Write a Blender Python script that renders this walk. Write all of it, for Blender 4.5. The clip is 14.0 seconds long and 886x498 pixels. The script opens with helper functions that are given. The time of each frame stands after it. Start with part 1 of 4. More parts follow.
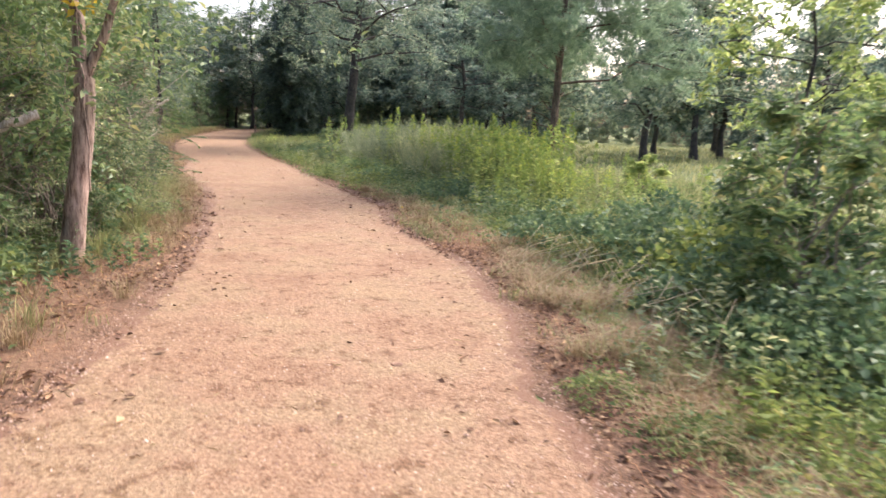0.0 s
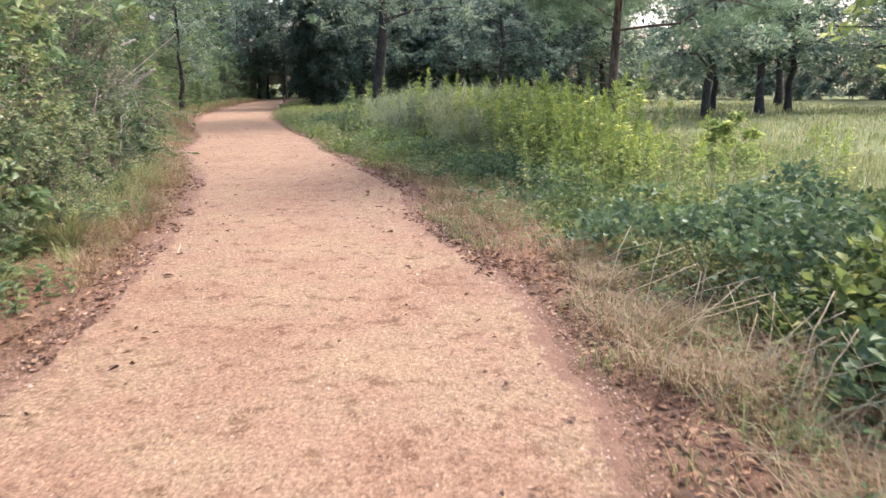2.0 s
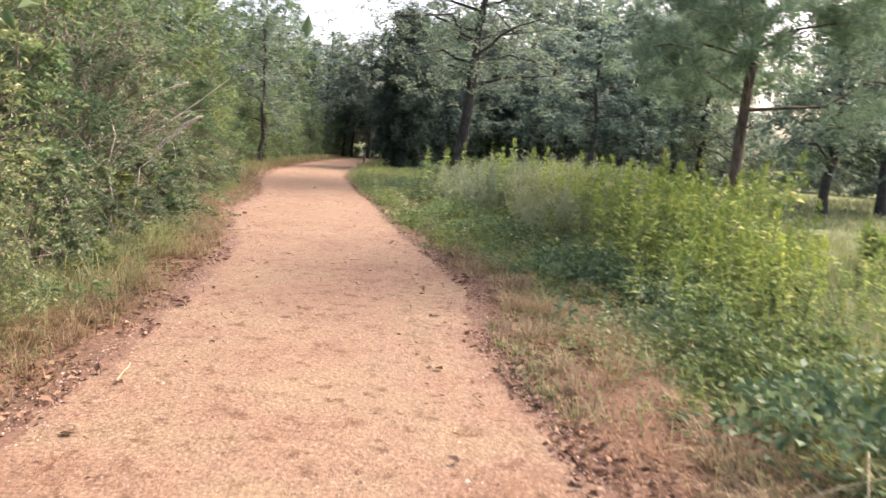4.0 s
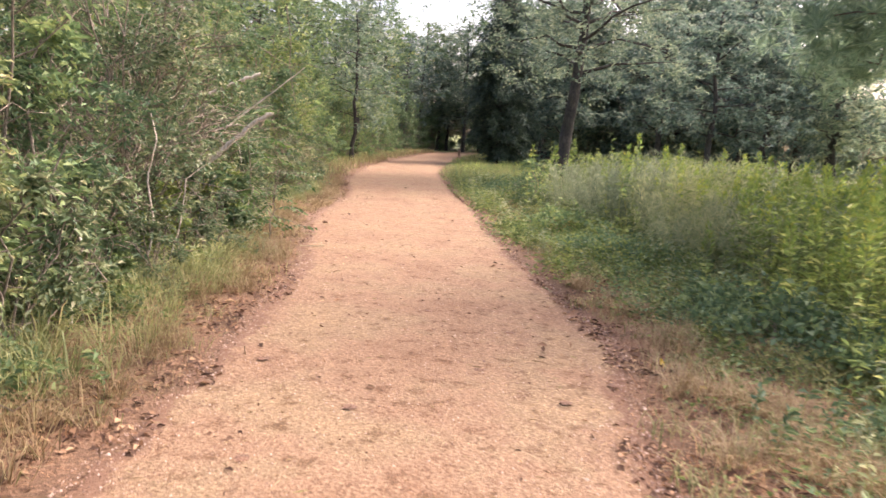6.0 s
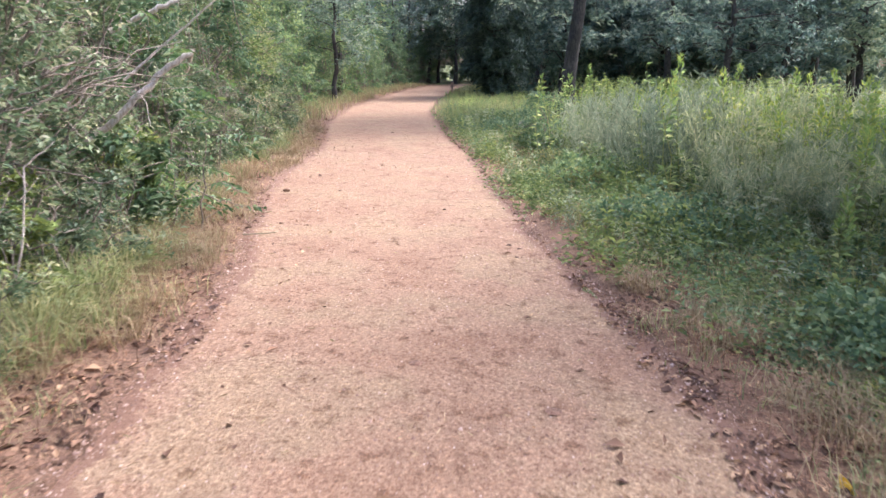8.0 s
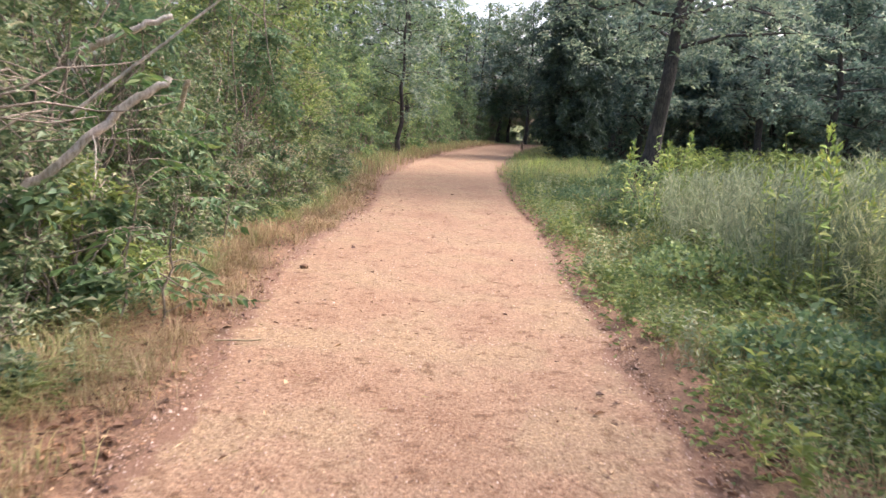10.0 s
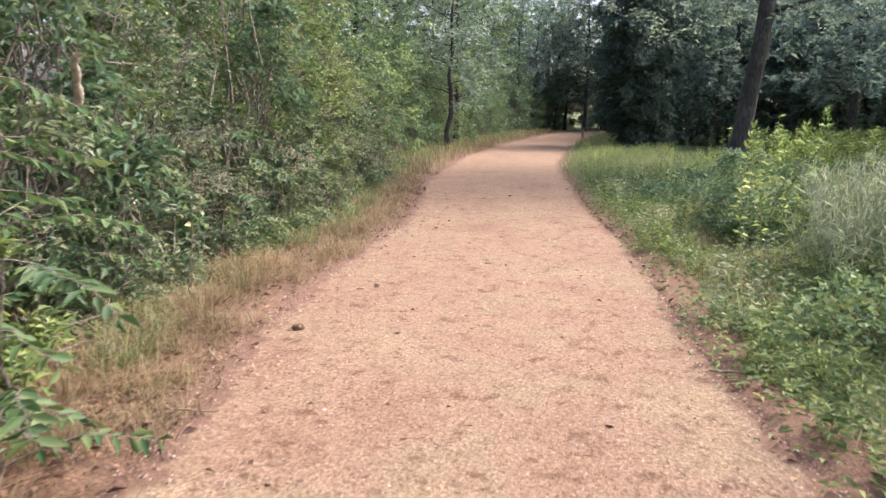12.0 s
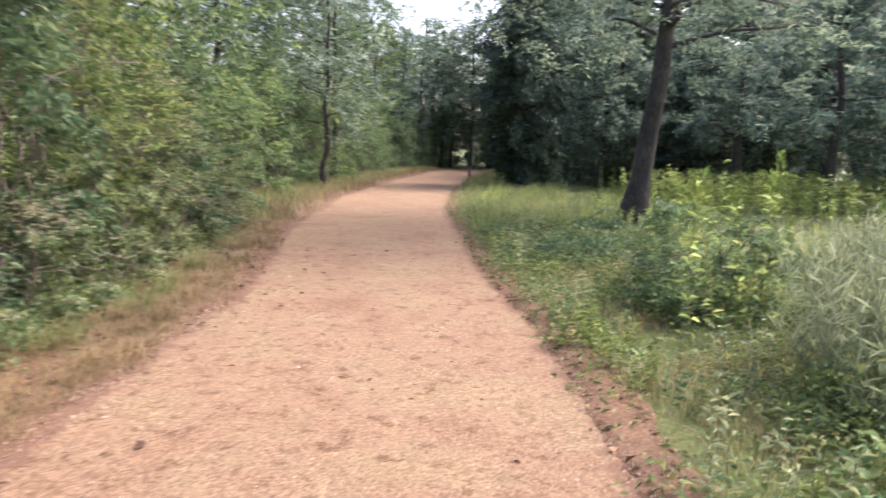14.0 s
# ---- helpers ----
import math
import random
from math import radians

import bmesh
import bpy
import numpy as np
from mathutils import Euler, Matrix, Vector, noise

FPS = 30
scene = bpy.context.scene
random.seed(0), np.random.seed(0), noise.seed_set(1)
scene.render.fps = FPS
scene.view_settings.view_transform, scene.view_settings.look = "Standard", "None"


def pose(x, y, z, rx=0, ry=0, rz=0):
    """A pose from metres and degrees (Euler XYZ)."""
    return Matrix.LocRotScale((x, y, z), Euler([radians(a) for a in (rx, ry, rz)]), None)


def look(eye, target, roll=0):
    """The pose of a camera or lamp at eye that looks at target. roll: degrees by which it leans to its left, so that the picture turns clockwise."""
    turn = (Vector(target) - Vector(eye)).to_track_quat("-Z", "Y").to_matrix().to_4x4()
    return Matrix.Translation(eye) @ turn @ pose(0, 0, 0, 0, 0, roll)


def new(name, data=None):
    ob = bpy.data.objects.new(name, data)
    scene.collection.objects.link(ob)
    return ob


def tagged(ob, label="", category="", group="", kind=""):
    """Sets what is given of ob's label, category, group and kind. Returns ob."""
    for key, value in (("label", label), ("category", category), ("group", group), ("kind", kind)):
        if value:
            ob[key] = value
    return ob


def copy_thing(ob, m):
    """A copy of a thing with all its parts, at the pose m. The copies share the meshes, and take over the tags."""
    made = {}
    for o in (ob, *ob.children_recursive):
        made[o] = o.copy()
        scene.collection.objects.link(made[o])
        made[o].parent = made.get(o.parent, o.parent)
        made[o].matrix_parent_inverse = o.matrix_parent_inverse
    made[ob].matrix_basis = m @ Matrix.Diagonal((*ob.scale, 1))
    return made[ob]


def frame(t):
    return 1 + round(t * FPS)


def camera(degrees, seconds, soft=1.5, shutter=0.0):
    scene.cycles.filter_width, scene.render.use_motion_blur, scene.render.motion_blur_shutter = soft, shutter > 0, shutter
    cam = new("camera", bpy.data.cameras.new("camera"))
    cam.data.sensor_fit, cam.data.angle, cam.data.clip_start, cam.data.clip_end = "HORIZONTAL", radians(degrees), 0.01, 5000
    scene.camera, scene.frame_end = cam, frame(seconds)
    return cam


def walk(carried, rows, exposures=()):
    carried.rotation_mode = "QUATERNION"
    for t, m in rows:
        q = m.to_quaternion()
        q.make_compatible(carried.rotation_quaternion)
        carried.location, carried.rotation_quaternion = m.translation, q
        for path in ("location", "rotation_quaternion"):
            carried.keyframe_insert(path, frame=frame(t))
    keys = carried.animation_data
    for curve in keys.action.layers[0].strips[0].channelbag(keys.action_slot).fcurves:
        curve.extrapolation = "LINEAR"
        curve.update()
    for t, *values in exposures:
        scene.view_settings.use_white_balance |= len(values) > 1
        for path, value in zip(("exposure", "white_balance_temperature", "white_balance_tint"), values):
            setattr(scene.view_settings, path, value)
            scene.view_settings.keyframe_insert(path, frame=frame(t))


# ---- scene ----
cam = camera(62.2, 14.0, soft=1.5, shutter=0.4)
PATH = [
    (0, (0.058, 0.022, 1.499), (0.056, 1.992, 1.153), 2.2),
    (0.5, (0.004, 0.693, 1.499), (-0.098, 2.658, 1.139), -0.1),
    (1, (0.023, 1.283, 1.498), (-0.103, 3.24, 1.107), 1.2),
    (1.5, (0.007, 1.917, 1.483), (-0.257, 3.871, 1.145), 0.3),
    (2, (0.057, 2.559, 1.459), (-0.059, 4.506, 1.016), -0.2),
    (2.5, (0.043, 3.146, 1.466), (-0.087, 5.098, 1.052), 0.2),
    (3, (0.036, 3.74, 1.458), (0.017, 5.709, 1.11), 1.5),
    (3.5, (-0.038, 4.342, 1.47), (-0.312, 6.301, 1.179), 2.1),
    (4, (-0.138, 4.874, 1.492), (-0.459, 6.829, 1.218), 4.1),
    (4.2, (-0.176, 5.143, 1.496), (-0.561, 7.087, 1.225), 5.2),
    (6.3, (-0.847, 7.148, 1.625), (-1.497, 9.01, 1.292), 2.7),
    (6.5, (-0.909, 7.369, 1.661), (-1.626, 9.201, 1.3), 2.4),
    (7, (-1.142, 8.004, 1.649), (-1.833, 9.839, 1.253), 0.7),
    (7.5, (-1.262, 8.687, 1.629), (-1.738, 10.563, 1.125), 0.5),
    (8, (-1.447, 9.304, 1.621), (-1.995, 11.164, 1.132), 0.5),
    (8.3, (-1.486, 9.657, 1.605), (-1.935, 11.55, 1.141), 3.0),
    (8.5, (-1.566, 9.889, 1.599), (-1.999, 11.808, 1.239), 5.8),
    (8.7, (-1.645, 10.02, 1.656), (-2.256, 11.897, 1.333), 4.6),
    (10.8, (-2.495, 12.46, 1.522), (-3.309, 14.252, 1.166), 2.9),
    (11, (-2.605, 12.652, 1.519), (-3.549, 14.384, 1.186), 3.5),
    (11.5, (-2.842, 13.154, 1.503), (-3.698, 14.941, 1.225), 3.3),
    (11.6, (-2.92, 13.295, 1.507), (-3.717, 15.106, 1.21), 3.7),
    (11.8, (-3.003, 13.526, 1.529), (-3.776, 15.343, 1.215), 2.8),
    (12, (-3.032, 13.752, 1.526), (-3.886, 15.521, 1.149), 1.3),
    (12.5, (-3.27, 14.299, 1.535), (-4.06, 16.101, 1.176), 1.3),
    (13, (-3.448, 14.884, 1.524), (-4.265, 16.681, 1.201), 2.3),
    (13.5, (-3.673, 15.487, 1.546), (-4.451, 17.308, 1.264), 1.5),
    (14, (-3.778, 16.096, 1.542), (-4.355, 17.991, 1.268), 2.4),
]
EXPOSURES = [
    (0, 1.70, 6350, 20.2),
    (0.5, 1.70, 6150, 20.2),
    (1, 1.70, 5650, 23.2),
    (1.5, 1.70, 5950, 18.9),
    (2, 1.70, 6000, 21.2),
    (2.5, 1.76, 5970, 20.2),
    (3, 1.80, 5960, 20.2),
    (3.5, 1.74, 6620, 26.1),
    (4, 1.76, 6530, 23.0),
    (6.5, 1.88, 6800, 26.2),
    (7, 1.85, 6700, 26.9),
    (7.5, 1.95, 6140, 24.1),
    (8, 1.98, 5640, 22.5),
    (8.5, 1.95, 5940, 23.1),
    (11, 1.70, 6350, 21.1),
    (11.5, 1.68, 6460, 25.3),
    (12, 1.74, 5950, 20.1),
    (12.5, 1.79, 5240, 13.8),
    (13, 1.82, 5620, 5.0),
    (13.5, 1.80, 5640, 5.9),
    (14, 1.80, 6150, 21.2),
]
walk(cam, [(t, look(e, g, r)) for t, e, g, r in PATH], EXPOSURES)

# ---- world and sun: hazy, overcast, brighter ahead on the meadow side ----
SUN_AZ, SUN_EL = 42, 48
world = bpy.data.worlds.new("sky")
scene.world = world
world.use_nodes = True
wn = world.node_tree.nodes
sky = wn.new("ShaderNodeTexSky")
sky.sky_type = "NISHITA"
sky.sun_disc = False
sky.sun_elevation, sky.sun_rotation = radians(SUN_EL), radians(SUN_AZ)
sky.dust_density, sky.air_density, sky.ozone_density = 6.0, 1.0, 1.0
world.node_tree.links.new(sky.outputs[0], wn["Background"].inputs[0])
wn["Background"].inputs[1].default_value = 0.15
sun = new("sun", bpy.data.lights.new("sun", "SUN"))
sun.data.energy, sun.data.angle, sun.data.color = 1.4, radians(15), (1.0, 0.965, 0.91)
sun.matrix_world = look((0, 0, 0), (-math.sin(radians(SUN_AZ)) * math.cos(radians(SUN_EL)), -math.cos(radians(SUN_AZ)) * math.cos(radians(SUN_EL)), -math.sin(radians(SUN_EL))))


# ---- materials ----
def material(name, rough=0.8):
    m = bpy.data.materials.new(name)
    m.use_nodes = True
    m.node_tree.nodes["Principled BSDF"].inputs["Roughness"].default_value = rough
    return m, m.node_tree.nodes, m.node_tree.links, m.node_tree.nodes["Principled BSDF"]


def ramp(nodes, stops):
    r = nodes.new("ShaderNodeValToRGB")
    e = r.color_ramp.elements
    while len(e) < len(stops):
        e.new(0.5)
    for k, (pos, col) in enumerate(stops):
        e[k].position, e[k].color = pos, (*col, 1)
    return r


def noise_node(nodes, links, scale, detail=4, rough=0.6, coord=None):
    n = nodes.new("ShaderNodeTexNoise")
    n.inputs["Scale"].default_value, n.inputs["Detail"].default_value, n.inputs["Roughness"].default_value = scale, detail, rough
    if coord:
        links.new(coord, n.inputs["Vector"])
    return n


def mixed(nodes, links, fac, a, b, kind="MIX"):
    m = nodes.new("ShaderNodeMix")
    m.data_type, m.blend_type = "RGBA", kind
    for src, k in ((fac, 0), (a, 6), (b, 7)):
        if isinstance(src, (int, float)):
            m.inputs[k].default_value = src
        elif isinstance(src, tuple):
            m.inputs[k].default_value = (*src, 1)
        else:
            links.new(src, m.inputs[k])
    return m.outputs[2]


def leaf_material(name, stops, translucent=0.3, rough=0.5, spec=0.28):
    """Leaf: colour by single leaf, shifted by plant and by a slow drift over the place."""
    m, nodes, links, bsdf = material(name, rough)
    geo = nodes.new("ShaderNodeNewGeometry")
    info = nodes.new("ShaderNodeObjectInfo")
    col = ramp(nodes, stops)
    links.new(geo.outputs["Random Per Island"], col.inputs[0])
    drift = noise_node(nodes, links, 0.9, 2, 0.5, geo.outputs["Position"])
    add = nodes.new("ShaderNodeMath")
    add.operation = "ADD"
    links.new(drift.outputs[0], add.inputs[0])
    links.new(info.outputs["Random"], add.inputs[1])
    tint = ramp(nodes, [(0.3, (0.6, 0.66, 0.7)), (0.7, (1, 1, 1)), (1.0, (1.28, 1.2, 1.0))])
    half = nodes.new("ShaderNodeMath")
    half.operation = "MULTIPLY"
    half.inputs[1].default_value = 0.66
    links.new(add.outputs[0], half.inputs[0])
    links.new(half.outputs[0], tint.inputs[0])
    out = mixed(nodes, links, 1.0, col.outputs[0], tint.outputs[0], "MULTIPLY")
    links.new(out, bsdf.inputs["Base Color"])
    bsdf.inputs["Specular IOR Level"].default_value = spec
    tr = nodes.new("ShaderNodeBsdfTranslucent")
    links.new(out, tr.inputs[0])
    mix = nodes.new("ShaderNodeMixShader")
    mix.inputs[0].default_value = translucent
    links.new(bsdf.outputs[0], mix.inputs[1])
    links.new(tr.outputs[0], mix.inputs[2])
    links.new(mix.outputs[0], nodes["Material Output"].inputs[0])
    return m


def bark_material(name, dark, light, scale=14):
    m, nodes, links, bsdf = material(name, 0.9)
    tc = nodes.new("ShaderNodeTexCoord")
    mp = nodes.new("ShaderNodeMapping")
    mp.inputs["Scale"].default_value = (1, 1, 0.18)
    links.new(tc.outputs["Object"], mp.inputs[0])
    n = noise_node(nodes, links, scale * 3, 6, 0.7, mp.outputs[0])
    big = noise_node(nodes, links, scale * 0.35, 3, 0.5, tc.outputs["Object"])
    c = ramp(nodes, [(0.38, dark), (0.6, light)])
    links.new(n.outputs[0], c.inputs[0])
    blot = ramp(nodes, [(0.35, (0.6, 0.62, 0.58)), (0.65, (1.1, 1.05, 1.0))])
    links.new(big.outputs[0], blot.inputs[0])
    links.new(mixed(nodes, links, 1.0, c.outputs[0], blot.outputs[0], "MULTIPLY"), bsdf.inputs["Base Color"])
    b = nodes.new("ShaderNodeBump")
    b.inputs["Strength"].default_value, b.inputs["Distance"].default_value = 0.7, 0.02
    links.new(n.outputs[0], b.inputs["Height"])
    links.new(b.outputs[0], bsdf.inputs["Normal"])
    return m


def earth_material(name, fine, broad, patch=None, bump=0.5, fine_scale=120, broad_scale=0.8, rim=None, chips=None):
    """Loose ground: fine grain, broad drift of tone, and worn patches."""
    m, nodes, links, bsdf = material(name, 0.95)
    geo = nodes.new("ShaderNodeNewGeometry")
    p = geo.outputs["Position"]
    grain = noise_node(nodes, links, fine_scale, 5, 0.75, p)
    c = ramp(nodes, fine)
    links.new(grain.outputs[0], c.inputs[0])
    drift = noise_node(nodes, links, broad_scale, 5, 0.6, p)
    d = ramp(nodes, broad)
    links.new(drift.outputs[0], d.inputs[0])
    col = mixed(nodes, links, 1.0, c.outputs[0], d.outputs[0], "MULTIPLY")
    if chips:
        # single grains of different tone, and scuffs where feet have turned up darker grit
        cell = nodes.new("ShaderNodeTexVoronoi")
        cell.inputs["Scale"].default_value = chips
        links.new(p, cell.inputs["Vector"])
        tone = ramp(nodes, [(0.0, (0.62, 0.6, 0.58)), (0.45, (0.95, 0.95, 0.95)), (0.8, (1.1, 1.1, 1.08)), (1.0, (1.5, 1.45, 1.36))])
        links.new(cell.outputs["Color"], tone.inputs[0])
        col = mixed(nodes, links, 1.0, col, tone.outputs[0], "MULTIPLY")
        scuff = noise_node(nodes, links, 6.5, 7, 0.72, p)
        dark = ramp(nodes, [(0.37, (0.6, 0.54, 0.48)), (0.46, (1, 1, 1)), (0.6, (1, 1, 1)), (0.7, (1.12, 1.13, 1.12))])
        links.new(scuff.outputs[0], dark.inputs[0])
        col = mixed(nodes, links, 1.0, col, dark.outputs[0], "MULTIPLY")
    if patch:
        spot = noise_node(nodes, links, 9, 6, 0.65, p)
        s = ramp(nodes, [(0.56, (0, 0, 0)), (0.7, (0.85, 0.85, 0.85))])
        links.new(spot.outputs[0], s.inputs[0])
        col = mixed(nodes, links, s.outputs[0], col, patch)
    if rim:
        # soil and rotten leaves trodden into the loose edge
        at = nodes.new("ShaderNodeAttribute")
        at.attribute_name = "rim"
        rag = noise_node(nodes, links, 5, 6, 0.7, p)
        add = nodes.new("ShaderNodeMath")
        add.operation = "ADD"
        links.new(at.outputs["Fac"], add.inputs[0])
        links.new(rag.outputs[0], add.inputs[1])
        s2 = ramp(nodes, [(0.9, (0, 0, 0)), (1.0, (0.85, 0.85, 0.85))])
        sc = nodes.new("ShaderNodeMath")
        sc.operation = "MULTIPLY"
        sc.inputs[1].default_value = 0.75
        links.new(add.outputs[0], sc.inputs[0])
        links.new(sc.outputs[0], s2.inputs[0])
        col = mixed(nodes, links, s2.outputs[0], col, rim)
    links.new(col, bsdf.inputs["Base Color"])
    bsdf.inputs["Specular IOR Level"].default_value = 0.2
    mid = noise_node(nodes, links, fine_scale * 0.3, 4, 0.7, p)
    tot = nodes.new("ShaderNodeMath")
    tot.operation = "ADD"
    links.new(grain.outputs[0], tot.inputs[0])
    links.new(mid.outputs[0], tot.inputs[1])
    b = nodes.new("ShaderNodeBump")
    b.inputs["Strength"].default_value, b.inputs["Distance"].default_value = bump, 0.012
    links.new(tot.outputs[0], b.inputs["Height"])
    links.new(b.outputs[0], bsdf.inputs["Normal"])
    return m


GRAVEL = earth_material("crushed_granite", [(0.3, (0.14, 0.084, 0.049)), (0.5, (0.252, 0.168, 0.104)), (0.7, (0.39, 0.29, 0.192))],
                        [(0.3, (0.84, 0.74, 0.7)), (0.48, (1.02, 0.97, 0.95)), (0.56, (1, 1.02, 0.97)), (0.72, (1.16, 1.18, 1.08))], (0.17, 0.104, 0.06), 0.9, 45, 1.1, rim=(0.17, 0.098, 0.062), chips=85)
SOIL = earth_material("leafy_soil", [(0.3, (0.085, 0.05, 0.03)), (0.5, (0.175, 0.107, 0.066)), (0.7, (0.3, 0.2, 0.13))],
                      [(0.3, (0.75, 0.75, 0.75)), (0.7, (1.15, 1.1, 1.05))], (0.13, 0.085, 0.05), 0.9, 60, 1.6, chips=45)
GROUND = earth_material("meadow_ground", [(0.3, (0.05, 0.06, 0.022)), (0.5, (0.11, 0.135, 0.048)), (0.7, (0.2, 0.21, 0.085))],
                        [(0.3, (0.75, 0.8, 0.75)), (0.7, (1.2, 1.15, 1.0))], (0.10, 0.085, 0.045), 0.9, 40, 0.5)
PEBBLE, pn, pl, pb = material("pebble_stone", 0.85)
pg = pn.new("ShaderNodeNewGeometry")
pr = ramp(pn, [(0, (0.11, 0.06, 0.04)), (0.4, (0.24, 0.15, 0.105)), (0.8, (0.36, 0.25, 0.185)), (1, (0.46, 0.36, 0.29))])
pl.new(pg.outputs["Random Per Island"], pr.inputs[0])
pl.new(pr.outputs[0], pb.inputs["Base Color"])
LITTER = leaf_material("dead_leaf", [(0, (0.075, 0.042, 0.028)), (0.5, (0.185, 0.103, 0.062)), (0.85, (0.34, 0.2, 0.115)), (1, (0.5, 0.33, 0.18))], 0.25, 0.8)
PINNATE = leaf_material("sapling_leaflet", [(0, (0.056, 0.114, 0.036)), (0.6, (0.100, 0.171, 0.054)), (1, (0.175, 0.228, 0.072))], 0.35, 0.5)
CLOD = bark_material("dark_clod", (0.13, 0.07, 0.042), (0.27, 0.155, 0.095), 20)

YAUPON = leaf_material("yaupon_leaf", [(0, (0.082, 0.128, 0.058)), (0.45, (0.158, 0.218, 0.1)), (0.85, (0.27, 0.31, 0.15)), (1, (0.44, 0.42, 0.24))], 0.38, 0.42)
BROAD = leaf_material("broad_leaf", [(0, (0.078, 0.138, 0.06)), (0.5, (0.145, 0.222, 0.093)), (0.9, (0.24, 0.3, 0.125)), (1, (0.4, 0.37, 0.17))], 0.4, 0.4)
# far oaks: the pale blue-grey of distance haze is mixed into the leaf colour
OAK_HAZED = leaf_material("hazed_oak_leaf", [(0, (0.1, 0.155, 0.12)), (0.6, (0.2, 0.275, 0.195)), (1, (0.36, 0.4, 0.28))], 0.5, 0.55, 0.32)
CEDAR = leaf_material("cedar_scale", [(0, (0.045, 0.075, 0.055)), (0.7, (0.085, 0.13, 0.09)), (1, (0.14, 0.19, 0.125))], 0.2, 0.55, 0.4)
# needle green lifted: the bright sun haze over the pine is put into its colour
PINE_HAZED = leaf_material("hazed_pine_needle", [(0, (0.19, 0.29, 0.17)), (0.6, (0.32, 0.43, 0.26)), (1, (0.48, 0.57, 0.34))], 0.45, 0.5)
WEED = leaf_material("weed_leaf", [(0, (0.17, 0.235, 0.075)), (0.5, (0.3, 0.39, 0.125)), (0.9, (0.46, 0.52, 0.18)), (1, (0.55, 0.53, 0.2))], 0.6, 0.5)
GOLD = leaf_material("goldenrod_tip", [(0, (0.220, 0.330, 0.077)), (0.6, (0.341, 0.440, 0.110)), (1, (0.484, 0.484, 0.110))], 0.4, 0.6)
FENNEL = leaf_material("dogfennel_thread", [(0, (0.2, 0.255, 0.15)), (0.6, (0.335, 0.385, 0.23)), (1, (0.48, 0.49, 0.31))], 0.4, 0.7)
VINE = leaf_material("bramble_leaf", [(0, (0.09, 0.155, 0.075)), (0.6, (0.17, 0.255, 0.115)), (1, (0.29, 0.355, 0.15))], 0.38, 0.55)
# darker copy of the oak leaf: the shade of backlit crowns is in its colour
OAK_SHADED = leaf_material("shaded_oak_leaf", [(0, (0.085, 0.135, 0.108)), (0.6, (0.165, 0.232, 0.175)), (1, (0.28, 0.33, 0.24))], 0.48, 0.55, 0.4)
GREEN_GRASS = leaf_material("green_grass", [(0, (0.140, 0.172, 0.062)), (0.6, (0.264, 0.289, 0.110)), (1, (0.457, 0.404, 0.180))], 0.4, 0.55)
DRY_GRASS = leaf_material("dry_grass", [(0, (0.189, 0.123, 0.059)), (0.5, (0.344, 0.237, 0.118)), (0.85, (0.448, 0.335, 0.185)), (1, (0.258, 0.246, 0.084))], 0.3, 0.6)
VERGE = leaf_material("verge_leaf", [(0, (0.1, 0.15, 0.05)), (0.5, (0.175, 0.24, 0.075)), (0.9, (0.275, 0.33, 0.105)), (1, (0.4, 0.38, 0.14))], 0.4, 0.6)
YELLOW = leaf_material("yellow_leaf", [(0, (0.55, 0.34, 0.03)), (1, (0.75, 0.55, 0.06))], 0.4, 0.5)
FLUFF = leaf_material("seed_fluff", [(0, (0.265, 0.234, 0.144)), (1, (0.452, 0.406, 0.288))], 0.4, 0.8)
BARK_RED = bark_material("flaking_red_bark", (0.12, 0.07, 0.05), (0.55, 0.41, 0.33), 9)
BARK_DARK = bark_material("dark_bark", (0.022, 0.019, 0.017), (0.085, 0.072, 0.062), 10)
BARK_PINE = bark_material("pine_bark", (0.07, 0.05, 0.04), (0.24, 0.17, 0.13), 9)
TWIG = bark_material("grey_twig", (0.13, 0.105, 0.08), (0.34, 0.29, 0.23), 30)
DEADWOOD = bark_material("bleached_deadwood", (0.42, 0.35, 0.28), (0.72, 0.66, 0.58), 16)


# ---- mesh helpers ----
def mesh_of(name, verts, faces, mat, smooth=False):
    verts, faces = np.asarray(verts, np.float32), np.asarray(faces, np.int32)
    me = bpy.data.meshes.new(name)
    n, k = faces.shape
    me.vertices.add(len(verts))
    me.vertices.foreach_set("co", verts.ravel())
    me.loops.add(n * k)
    me.loops.foreach_set("vertex_index", faces.ravel())
    me.polygons.add(n)
    me.polygons.foreach_set("loop_start", np.arange(0, n * k, k, dtype=np.int32))
    if smooth:
        me.polygons.foreach_set("use_smooth", np.ones(n, bool))
    me.update(calc_edges=True)
    me.materials.append(mat)
    return me


def part(name, data, parent=None, label=""):
    ob = new(name, data)
    if parent:
        ob.parent = parent
    return tagged(ob, label)


def stack(pieces):
    """Join (verts, faces) pairs."""
    vs, fs, at = [], [], 0
    for v, f in pieces:
        vs.append(v)
        fs.append(np.asarray(f) + at)
        at += len(v)
    return np.concatenate(vs), np.concatenate(fs)


def unit(a):
    return a / np.maximum(np.linalg.norm(a, axis=-1, keepdims=True), 1e-6)


